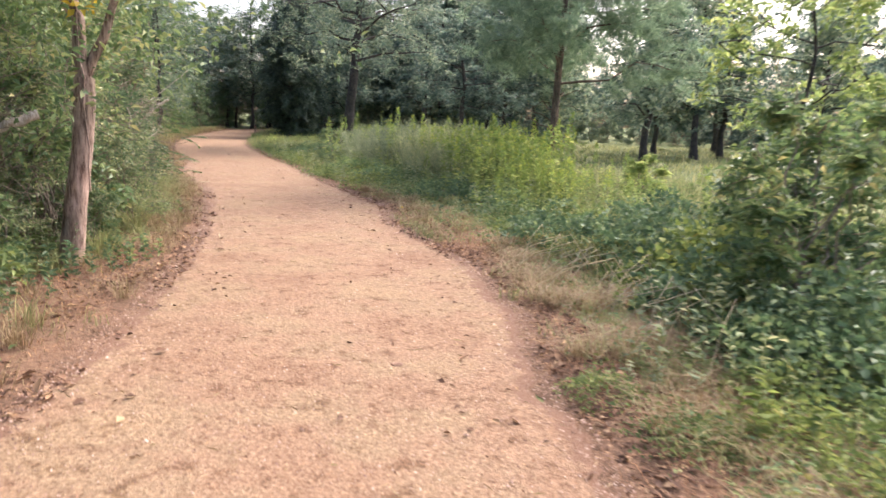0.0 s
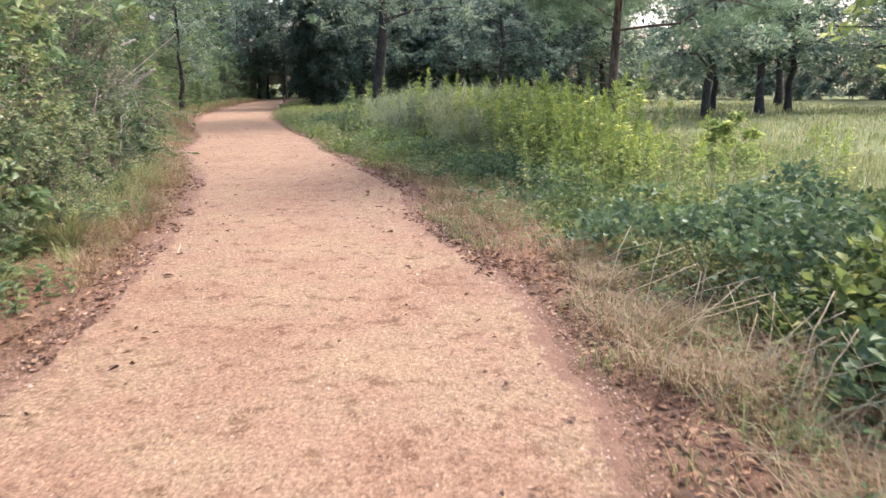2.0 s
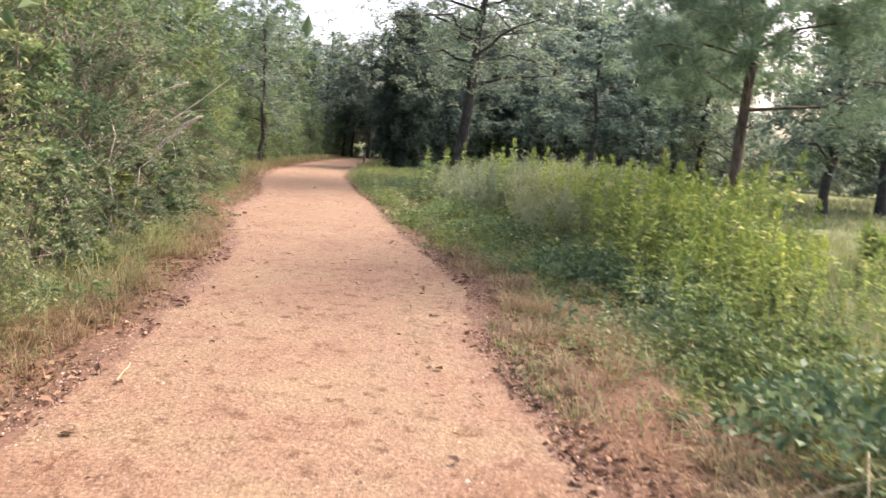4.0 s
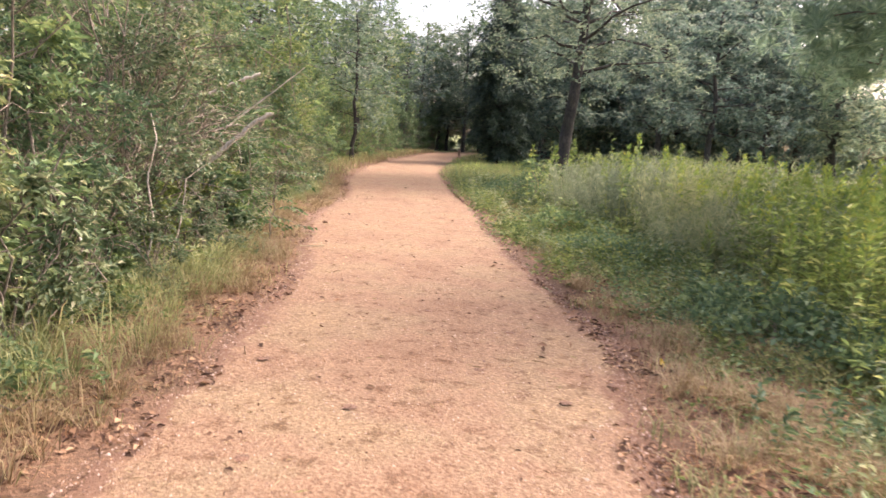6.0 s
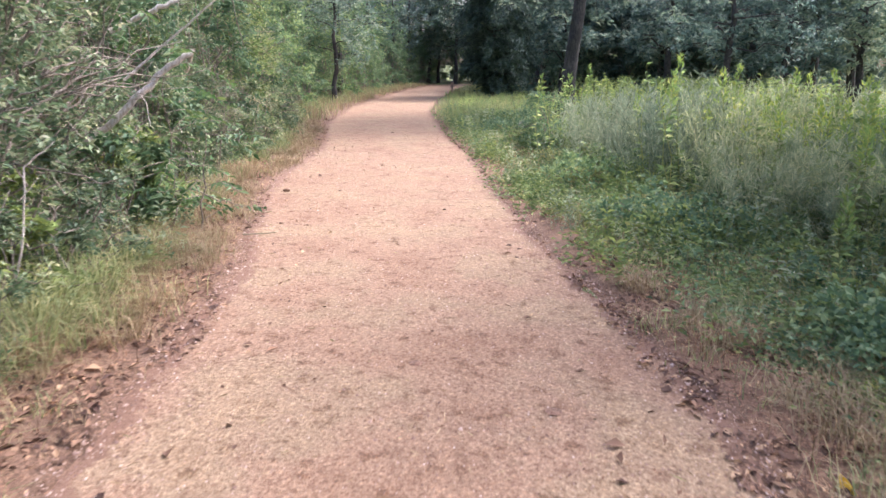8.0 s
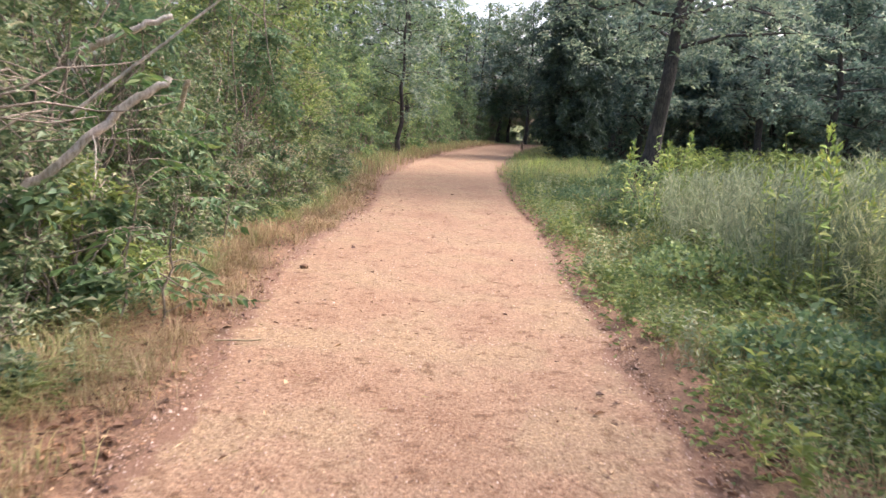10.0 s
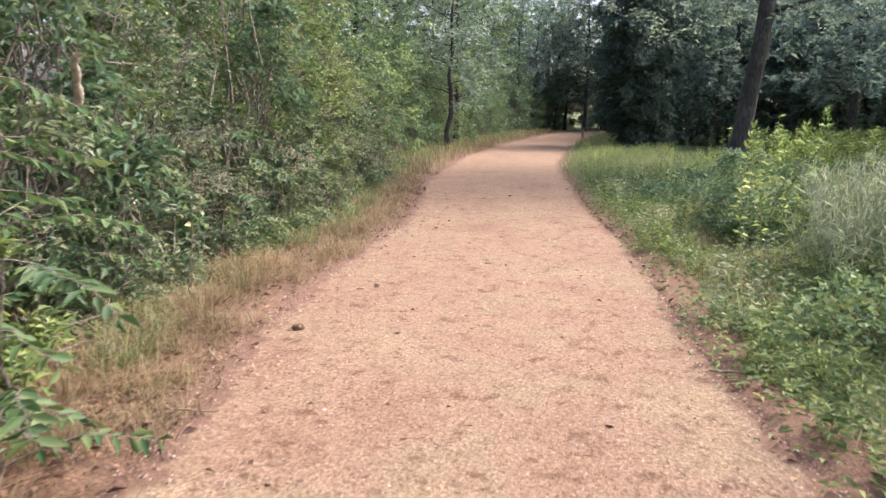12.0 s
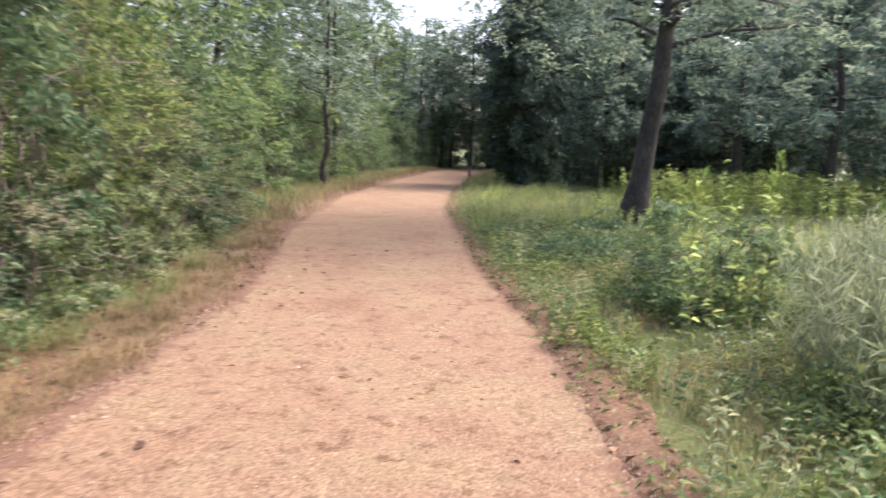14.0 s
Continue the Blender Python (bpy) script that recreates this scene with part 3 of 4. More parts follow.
def bramble(seed, h, r, clumps, label, mat=None, leaf=(0.07, 0.05), name="bramble", canes=8):
    """Low arching tangle with broader leaves."""
    rng = np.random.default_rng(seed)
    wood = []
    for i in range(canes):
        a = rng.uniform(0, 6.28)
        e = np.array([np.cos(a), np.sin(a), 0.1]) * r * rng.uniform(0.5, 1)
        wood.append(tube(bent(rng, rng.normal(0, 0.1, 3) * [1, 1, 0], e, 7, 0.45, 0.03), np.linspace(0.006, 0.002, 7), 3))
    a = rng.uniform(0, 6.28, clumps)
    q = np.sqrt(rng.uniform(0, 1, clumps))
    z = h * (1 - q ** 2.2) * rng.uniform(0.45, 1, clumps) + 0.05
    c = np.stack([np.cos(a) * q * r, np.sin(a) * q * r, z], 1)
    lv = clump_leaves(rng, c, 0.13, 9, leaf[0], leaf[1], 0.5, 0.25)
    return plant(name, label, "weed", wood, TWIG, [lv], mat or VINE)


def pinnate(seed, fronds, label, reach=1.1, base=(0, 0, 0), name="sapling", height=1.6):
    """Sapling whose long fronds carry paired pointed leaflets."""
    rng = np.random.default_rng(seed)
    stem = bent(rng, base, (0.1, 0.05, height), 8, 0, 0.03)
    wood, P, D = [tube(stem, np.linspace(0.012, 0.004, 8), 5)], [], []
    for i in range(fronds):
        q = stem[1 + (i * 3) % 7]
        a = rng.uniform(0, 6.28)
        e = q + [np.cos(a) * reach * rng.uniform(0.5, 1), np.sin(a) * reach * rng.uniform(0.5, 1), rng.uniform(-0.25, 0.15)]
        line = bent(rng, q, e, 10, 0.12, 0.015)
        wood.append(tube(line, np.linspace(0.005, 0.002, 10), 3))
        along = unit(line[-1] - line[0])
        side = unit(np.cross(along, [0, 0, 1.0]))
        for s in (-1, 1):
            u = np.linspace(0.25, 1, 9)
            P.append(np.stack([np.interp(u, np.linspace(0, 1, 10), line[:, j]) for j in range(3)], 1))
            D.append(np.repeat((side * s + along * 0.55 + [0, 0, -0.35])[None], 9, 0) + rng.normal(0, 0.1, (9, 3)))
    lv = leaf_blades(rng, np.concatenate(P), np.concatenate(D), 0.1, 0.036, 0.08, 0.15)
    return plant(name, label, "sapling", wood, TWIG, [lv], PINNATE)


def put(ob, x, y, z=0.0, rz=0.0, s=1.0, sz=None):
    ob.matrix_basis = Matrix.Translation((x, y, z)) @ Euler((0, 0, rz)).to_matrix().to_4x4() @ Matrix.Diagonal((s, s, sz or s, 1))
    return ob


def again(ob, x, y, z=0.0, rz=0.0, s=1.0, sz=None):
    return copy_thing(ob, Matrix.Translation((x, y, z)) @ Euler((0, 0, rz)).to_matrix().to_4x4() @ Matrix.Diagonal((s / ob.scale[0], s / ob.scale[1], (sz or s) / ob.scale[2], 1)))


class Spread:
    """Places the variants of a kind: the first use of a variant is the plant itself, later ones copies."""

    def __init__(self, variants):
        self.variants, self.used, self.k = variants, set(), 0

    def at(self, x, y, s=1.0, sz=None, rz=None, which=None, z=-0.02):
        i = self.k % len(self.variants) if which is None else which
        self.k += 1
        v = self.variants[i]
        rz = random.uniform(0, 6.28) if rz is None else rz
        if i in self.used:
            return again(v, x, y, z, rz, s, sz)
        self.used.add(i)
        return put(v, x, y, z, rz, s, sz)


random.seed(7)

# ---- thicket on the uphill side ----
HEDGE = "thicket shrubs along the trail"
near = Spread([
    shrub(11, 3.1, 1.15, 16, 38, (0.065, 0.03), label="dense olive-green yaupon shrub with bare grey twigs", group=HEDGE, bare=20),
    shrub(12, 2.7, 1.15, 15, 38, (0.062, 0.029), label="dense olive-green yaupon shrub with bare grey twigs", group=HEDGE, bare=26, shoot=0.22),
    shrub(13, 3.5, 1.2, 16, 36, (0.078, 0.035), label="tall green thicket shrub with fine twigs", group=HEDGE, bare=16, leaf_mat=VERGE),
    shrub(14, 2.4, 1.05, 14, 34, (0.1, 0.05), label="mid-green broad-leaved shrub in the thicket", leaf_mat=BROAD, group=HEDGE, bare=10, per=7, shoot=0.32),
    shrub(15, 3.0, 1.1, 14, 36, (0.092, 0.034), label="dark green narrow-leaved shrub in the thicket", leaf_mat=VINE, group=HEDGE, bare=14, shoot=0.32, hang=0.5),
    shrub(16, 2.8, 1.0, 9, 16, (0.05, 0.02), label="half-dead thicket shrub of bare brown and grey twigs", group=HEDGE, bare=120, shoot=0.2, wood_mat=TWIG),
])
y = -3.0
while y < 27:
    e = float(left_edge(y))
    hollow = 0.6 if 13.9 < y < 14.7 or 17.4 < y < 18.3 else 0.0
    near.at(e - 1.85 - random.uniform(0, 0.5) - hollow, y + random.uniform(-0.25, 0.25), random.uniform(0.8, 1.15), which=random.choice((0, 0, 1, 2, 3, 4, 4) if y > 9 else (0, 0, 1, 1, 2, 4, 5)))
    y += 0.98
# lower shrubs standing forward of the rest
near.at(-6.05, 13.2, 1.1, which=5)
skirt = Spread([
    shrub(17, 1.25, 0.6, 9, 24, (0.065, 0.03), label="low olive-green shrub at the foot of the thicket", group=HEDGE, bare=10, shoot=0.2, per=7),
    shrub(18, 1.05, 0.55, 8, 20, (0.09, 0.05), label="low broad-leaved shrub at the foot of the thicket", leaf_mat=BROAD, group=HEDGE, bare=5, shoot=0.24, per=6),
    shrub(19, 1.1, 0.5, 8, 22, (0.085, 0.03), label="low bright green shrub at the foot of the thicket", leaf_mat=VERGE, group=HEDGE, bare=8, shoot=0.24, per=7, hang=0.5),
])
for k in range(42):
    y = 1.0 + k * 0.66 + random.uniform(-0.25, 0.25)
    if 5.2 < y < 8.0:
        continue
    s = random.uniform(0.65, 1.15)
    skirt.at(float(left_edge(y)) - 0.78 - s * 0.42 - random.uniform(0, 0.3), y, s, which=random.choice((0, 0, 1, 2)))
back = Spread([
    shrub(21, 5.0, 1.6, 18, 26, (0.13, 0.06), label="tall green shrub at the back of the thicket", group=HEDGE, bare=8, shoot=0.45, leaf_mat=BROAD),
    shrub(22, 5.6, 1.5, 18, 26, (0.12, 0.05), label="tall dark green shrub at the back of the thicket", group=HEDGE, bare=8, shoot=0.45, leaf_mat=VINE),
])
y = -3.0
while y < 30:
    e = float(left_edge(y))
    back.at(e - 3.6 - random.uniform(0, 0.9), y + random.uniform(-0.3, 0.3), random.uniform(0.85, 1.15))
    y += 1.6
far = Spread([
    shrub(31, 3.6, 1.5, 14, 20, (0.13, 0.06), label="green shrub of the far thicket", group=HEDGE, bare=4, shoot=0.45, leaf_mat=VINE),
    shrub(32, 4.6, 1.6, 15, 20, (0.14, 0.065), label="green shrub of the far thicket", group=HEDGE, bare=4, shoot=0.5, leaf_mat=BROAD),
])
y = 27.5
while y < 74:
    e = float(left_edge(min(y, 66)))
    for off in (2.5, 5.0) if y > 58 else (2.1, 3.7):
        far.at(e - off - random.uniform(0, 0.8), y + random.uniform(-0.4, 0.4), random.uniform(0.7, 1.1))
    y += 1.9
WOODS = "trees behind the thicket"
tall = Spread([
    tree(41, 8.5, 2.3, 1.8, 18, 230, 6, (0.17, 0.075), "slender green tree rising behind the thicket", OAK_SHADED, BARK_DARK, 0.11, clump_r=0.5, group=WOODS),
    tree(42, 10.0, 2.6, 2.2, 20, 240, 6, (0.17, 0.07), "slender green tree rising behind the thicket", VINE, BARK_DARK, 0.13, (0.03, -0.02), clump_r=0.55, group=WOODS),
    tree(43, 9.0, 2.2, 1.5, 18, 230, 6, (0.17, 0.07), "slender green tree rising behind the thicket", BROAD, BARK_DARK, 0.1, (-0.04, 0.02), clump_r=0.5, group=WOODS),
])
y = 0.0
while y < 62:
    e = float(left_edge(min(y, 66)))
    tall.at(e - (5.6 if y < 24 else 4.4) - random.uniform(0, 1.6), y + random.uniform(-0.5, 0.5), random.uniform(0.85, 1.15) * (1.0 if y < 24 else 1.12))
    y += 2.3
# beyond the bend
for x, y2, s in ((-15.0, 38.8, 0.95), (-16.9, 43.5, 1.05)):
    tall.at(x, y2, s)
for x, y2, s in ((-22, 68, 1.3), (-20.5, 72, 1.3), (-18.0, 75, 1.05), (-14.5, 77, 0.95), (-11.5, 78, 1.1), (-9, 76, 1.2), (-6, 80, 1.2), (-25, 64, 1.3), (-17, 83, 1.15), (-13, 86, 1.2), (-21.3, 63, 1.15), (-16.0, 71, 1.5), (-13.2, 73, 1.6), (-18.4, 70, 1.45), (-10.5, 72, 1.6), (-15, 79, 1.7)):
    tall.at(x, y2, s)
for k in range(16):
    far.at(-24 + k * 1.7, 71 + k * 0.45 + random.uniform(-0.6, 0.6), random.uniform(0.7, 1.0))

for x, y2 in ((-20.5, 74), (-22.3, 77), (-19.0, 76.5), (-22.0, 72), (-17.5, 79)):
    far.at(x, y2, 0.95)

# ---- woods across the meadow ----
GROVE = "grove across the meadow"
grove = Spread([
    tree(51, 9.5, 3.4, 2.2, 24, 280, 6, (0.29, 0.14), "dark green oak with a low spreading crown", OAK_HAZED, BARK_DARK, 0.2, clump_r=0.65, group=GROVE, peak=0.4),
    tree(52, 10.5, 3.6, 2.6, 24, 280, 6, (0.29, 0.14), "dark green oak with a low spreading crown", OAK_HAZED, BARK_DARK, 0.22, (0.02, 0.02), clump_r=0.7, group=GROVE, peak=0.45),
    tree(53, 9.0, 3.0, 1.9, 22, 280, 6, (0.29, 0.14), "green oak with drooping lower branches", OAK_HAZED, BARK_DARK, 0.17, (-0.02, 0.0), clump_r=0.65, group=GROVE, peak=0.35),
])
for x, y2, s in ((8.6, 32, 0.85), (12.8, 38, 0.9), (11.4, 41.5, 0.9), (14.6, 40, 0.85), (18, 50, 1.0), (20.5, 41, 0.95), (2.8, 53, 1.0), (-0.5, 55, 0.95), (-6.5, 56, 0.95), (-8.6, 57, 1.0),
                 (-3, 58, 1.1), (2, 60, 1.15), (7, 59, 1.1), (32, 54, 1.2), (28, 46, 1.0), (-6.9, 49.5, 0.8), (-1.5, 46.5, 0.85), (3.4, 44.0, 0.8), (6.8, 46.5, 0.9), (0.8, 40.5, 0.75), (-8.3, 63, 1.1), (-2, 67, 1.2), (5, 69, 1.2),
                 (32, 64, 1.3), (33, 40, 1.1), (-11, 68, 0.95), (8, 53, 1.05)):
    grove.at(x + random.uniform(-0.2, 0.2), y2, s * (1.25 if y2 > 50 else 1.0))
wall = Spread([shrub(61, 8.5, 3.4, 18, 18, (0.5, 0.24), label="dark green shrubs closing the far woods", leaf_mat=OAK_HAZED, shoot=1.4, bare=2, group="far woods", low=0.03)])
for k in range(17):
    wall.at(-14 + k * 5.2, 92 - k * 0.7 + random.uniform(-1.5, 1.5), random.uniform(0.9, 1.3))
for k in range(15):
    wall.at(-9 + k * 3.3, 74 - k * 0.8 + random.uniform(-1.5, 1.5), random.uniform(0.9, 1.25) if k < 6 else random.uniform(0.5, 0.8))
for k in range(7):
    wall.at(46 + random.uniform(-2, 2), 30 + k * 6, random.uniform(0.9, 1.2))
for k in range(7):
    wall.at(58 + random.uniform(-1, 1), 30 + k * 8, random.uniform(0.9, 1.3))
for x, y2, s in ((-21.0, 71, 0.95), (-18.6, 77, 1.0), (-24, 68, 1.05), (-15.5, 81, 1.0), (-23, 75, 1.1), (-12, 84, 1.1)):
    grove.at(x, y2, s)
for k in range(5):
    wall.at(-8.3 + k * 2.3, 53.5 + k * 0.25 + random.uniform(-1, 1), random.uniform(0.5, 0.7))
for x, y2 in ((-19.5, 83), (-16.5, 84.5), (-13.5, 85.5), (-10.5, 84)):
    wall.at(x, y2, random.uniform(0.75, 0.95))
# woods behind the walker
for k in range(4):
    grove.at(-12 + k * 8, -12 - random.uniform(0, 4), random.uniform(0.9, 1.1))

put(tree(71, 12.5, 5.2, 4.0, 34, 880, 7, (0.15, 0.065), "large dark leaning oak with a thick trunk", OAK_SHADED, BARK_DARK, 0.25, (0.09, 0.0), 0.6, peak=0.4, flare=1.6), -4.56, 33.2)
put(cedar(72, 8.8, 3.0, "dense dark green cedar beside the bend"), -9.6, 45.6)
put(pine(73, 8.4, 2.35, 3.5, 0.095, 1260, "young pine with a bare lower trunk and soft green needles"), 2.55, 18.0)

# ---- forked tree with flaking bark at the thicket's edge ----
def forked_tree():
    rng = np.random.default_rng(81)
    root = tagged(new("forked_tree"), "small forked tree with flaking reddish-brown bark and yellowing leaves", "tree")
    low = np.array([[-0.03, 0, -0.05], [0.01, 0, 0.15], [0.06, 0.01, 0.6], [0.13, 0.04, 1.1], [0.15, 0.08, 1.5], [0.15, 0.1, 1.75]])
    wood = [tube(low, [0.13, 0.112, 0.1, 0.092, 0.095, 0.09], 12)]
    wood.append(tube(bent(rng, low[-1], (0.55, 0.15, 2.7), 6, 0.02, 0.02), np.linspace(0.055, 0.025, 6), 8))
    wood.append(tube(bent(rng, low[-1] - [0, 0, 0.05], (0.02, 0.15, 3.2), 7, 0, 0.02), np.linspace(0.075, 0.02, 7), 8))
    wood.append(tube(bent(rng, (0.55, 0.15, 2.7), (1.0, 0.2, 3.6), 5, 0.02, 0.04), np.linspace(0.025, 0.008, 5), 5))
    for k in range(9):
        a = rng.uniform(0, 6.28)
        q = np.array([rng.uniform(-0.1, 0.5), 0.1, rng.uniform(2.2, 3.2)])
        wood.append(tube(bent(rng, q, q + [np.cos(a) * 0.9, np.sin(a) * 0.9, 0.4], 5, 0.05, 0.06), np.linspace(0.014, 0.004, 5), 4))
    # thin dead vine hanging beside the stem
    wood.append(tube(bent(rng, (0.2, -0.1, 2.3), (0.28, -0.15, 0.75), 9, 0, 0.02), 0.008, 4))
    part("trunk", mesh_of("trunk", *stack(wood), BARK_RED, True), root)
    c = np.stack([rng.normal(0.1, 0.8, 110), rng.normal(0.2, 0.6, 110), rng.uniform(1.9, 4.0, 110)], 1)
    low_c = np.stack([rng.normal(-0.35, 0.55, 46), rng.normal(0.2, 0.4, 46), rng.uniform(1.5, 2.7, 46)], 1)
    side_c = np.stack([rng.normal(0.55, 0.3, 18), rng.normal(0.3, 0.2, 18), rng.uniform(1.9, 2.7, 18)], 1)
    part("crown", mesh_of("crown", *clump_leaves(rng, np.concatenate([c, low_c, side_c]), 0.25, 14, 0.09, 0.042), BROAD), root)
    c = np.array([[0.2, -0.1, 2.42], [0.24, -0.12, 2.36], [0.55, -0.1, 2.75], [0.1, 0.0, 2.8], [-0.2, -0.2, 2.55]])
    part("yellow_leaves", mesh_of("yellow_leaves", *clump_leaves(rng, c, 0.09, 7, 0.1, 0.06), YELLOW), root, "a few yellow autumn leaves")
    return root


put(forked_tree(), -3.42, 6.75)
for x, y, s, w in ((-4.15, 7.7, 0.75, 0), (-4.0, 5.7, 0.6, 3), (-4.3, 6.6, 0.8, 1), (-3.9, 8.9, 0.5, 1), (-3.55, 7.35, 0.33, 3)):
    near.at(x, y, s, which=w)


# ---- meadow side: weeds, brambles, feathery bushes, grass ----
MEADOW = "weeds of the meadow edge"
tallweeds = Spread([
    weed(101, 1.15, 7, "upright green goldenrod with pale yellow-green tips", WEED, tips=GOLD, name="goldenrod", group=MEADOW),
    weed(102, 1.0, 8, "upright green goldenrod with pale yellow-green tips", WEED, tips=GOLD, name="goldenrod", group=MEADOW, spread=0.3),
    weed(103, 0.8, 9, "leafy green weeds at the meadow edge", WEED, group=MEADOW, spread=0.32, per=30),
    weed(104, 0.65, 10, "leafy green weeds at the meadow edge", VINE, (0.08, 0.035), group=MEADOW, spread=0.34, per=30),
])


def from_edge(y, off):
    return float(right_edge(y)) + off


rw = random.Random(5)
for k in range(95):
    y = rw.uniform(5.5, 27)
    off = 2.3 + rw.random() ** 1.3 * 4.2
    x = from_edge(y, off * (1.0 if y > 8 else 1.25))
    which = rw.choice((0, 1, 2, 3)) if 10 < y < 17 else rw.choice((2, 2, 3, 3))
    tallweeds.at(x, y, rw.uniform(0.55, 0.85), which=which)
# a stand of goldenrod by the pine, and single tall stems
for x, y, s in ((1.24, 13.0, 1.3), (0.7, 13.7, 1.05), (1.0, 13.4, 1.15), (1.6, 13.6, 1.25), (0.35, 15.5, 1.0), (1.9, 14.2, 0.98), (2.3, 13.2, 0.75), (1.5, 12.4, 0.85), (0.95, 12.7, 1.0), (2.0, 12.6, 0.8), (2.7, 13.9, 0.7), (1.3, 14.4, 1.2), (0.55, 14.6, 1.0), (2.6, 12.2, 0.65), (3.1, 12.9, 0.65),
                (-0.95, 18.9, 1.35), (-1.3, 20.2, 1.0), (-0.5, 19.6, 1.0), (-2.95, 22.6, 1.25), (-2.2, 23.2, 1.05), (-1.1, 20.0, 1.25), (-3.5, 27.4, 0.95), (0.2, 18.0, 1.0)):
    tallweeds.at(x, y, s, which=0 if s > 0.95 else 1)
for k in range(30):
    y = rw.uniform(26, 36)
    tallweeds.at(from_edge(y, rw.uniform(3.4, 10)), y, rw.uniform(0.4, 0.65), which=rw.choice((2, 2, 3)))

for k in range(46):
    y = rw.uniform(14.5, 21)
    tallweeds.at(from_edge(y, rw.uniform(2.9, 5.4)), y, rw.uniform(0.95, 1.25), which=rw.choice((0, 1, 2, 1)))
for k in range(18):
    y = rw.uniform(10.5, 15)
    tallweeds.at(from_edge(y, rw.uniform(1.9, 3.0)), y, rw.uniform(0.7, 1.05), which=rw.choice((0, 1, 1)))

shortweeds = Spread([
    weed(105, 0.42, 6, "short leafy green weeds at the trail verge", VERGE, (0.07, 0.022), name="verge_weed", group=MEADOW, spread=0.14, per=18),
    weed(106, 0.34, 6, "short dark green weeds at the trail verge", VINE, (0.06, 0.026), name="verge_weed", group=MEADOW, spread=0.15, per=16),
    weed(107, 0.5, 5, "thin dry-stemmed weeds at the trail verge", FENNEL, (0.06, 0.012), name="verge_weed", group=MEADOW, spread=0.16, per=18),
])
for k in range(205):
    y = rw.uniform(3, 30) if k < 120 else rw.uniform(14, 30)
    off = (0.75 if y < 13.5 else 0.25) + rw.random() ** 1.2 * 2.6
    shortweeds.at(from_edge(y, off), y, rw.uniform(0.6, 1.25))
for k in range(55):
    y = rw.uniform(3, 27)
    shortweeds.at(float(left_edge(y)) - rw.uniform(0.7, 1.7), y, rw.uniform(0.7, 1.2))
for x, y, s in ((-3.2, 6.25, 1.3), (-3.45, 6.0, 1.2), (-3.0, 6.7, 1.1), (-2.9, 7.2, 1.0), (-3.6, 6.4, 1.4), (-3.3, 5.5, 1.2)):
    shortweeds.at(x, y, s, which=1)

for k in range(44):
    tallweeds.at(rw.uniform(-5.4, 3.0), rw.uniform(36.5, 48), rw.uniform(1.2, 1.7), which=2)
for k in range(14):
    tallweeds.at(rw.uniform(-6.8, -4.8), rw.uniform(29, 35), rw.uniform(0.35, 0.55), which=rw.choice((2, 3)))

for k in range(110):
    y = rw.uniform(26, 45)
    tallweeds.at(from_edge(y, 0.3 + rw.random() * 5.5), y, rw.uniform(0.38, 0.62), which=rw.choice((2, 3)))

feather = Spread([fennel(111, 1.65, 1.0, "feathery grey-green bush of fine upright stems"), fennel(112, 1.45, 0.95, "feathery grey-green bush of fine upright stems")])
for x, y, s in ((-1.3, 19.6, 1.0), (-2.1, 20.9, 0.95), (-0.4, 18.4, 0.9), (-0.2, 17.2, 0.85), (-1.7, 21.8, 0.9), (-0.9, 21.0, 1.05), (0.4, 19.4, 1.0), (0.6, 16.6, 0.85), (-2.2, 21.6, 0.85), (0.9, 18.0, 0.9), (-0.5, 22.5, 1.0), (0.5, 20.8, 1.0), (1.3, 19.6, 1.0), (-1.6, 23.4, 0.75), (-1.2, 24.6, 0.8), (1.4, 17.2, 0.9)):
    feather.at(x, y, s)

low = Spread([
    bramble(121, 0.6, 0.75, 110, "low tangle of green bramble leaves"),
    bramble(122, 0.45, 0.7, 100, "low bright green leafy weeds", VERGE, (0.06, 0.04), "weed_patch", 4),
    bramble(123, 0.34, 0.6, 85, "low green creeping weeds with dry stems", GREEN_GRASS, (0.06, 0.025), "weed_patch", 6),
])
for k in range(120):
    y = rw.uniform(2.0, 30)
    off = 1.15 + rw.random() * 1.9
    low.at(from_edge(y, off), y, rw.uniform(0.6, 1.0), which=rw.choice((1, 2, 1, 2, 0) if y > 9 else (0, 1, 2)))
for k in range(26):
    y = rw.uniform(9, 30)
    low.at(float(left_edge(y)) - rw.uniform(1.1, 1.6), y, rw.uniform(0.45, 0.8), which=rw.choice((0, 1, 2)))
for x, y, s in ((0.98, 3.9, 0.38), (1.25, 3.3, 0.42), (-3.35, 19.2, 0.35), (-2.9, 18.4, 0.45), (-0.35, 13.0, 0.4), (1.7, 3.3, 0.55), (2.0, 3.8, 0.65), (1.55, 4.3, 0.4), (2.3, 3.1, 0.75), (1.9, 2.7, 0.6), (-0.2, 14.6, 0.5), (-0.6, 15.8, 0.55), (-1.3, 17.4, 0.6)):
    low.at(x, y, s, which=1)

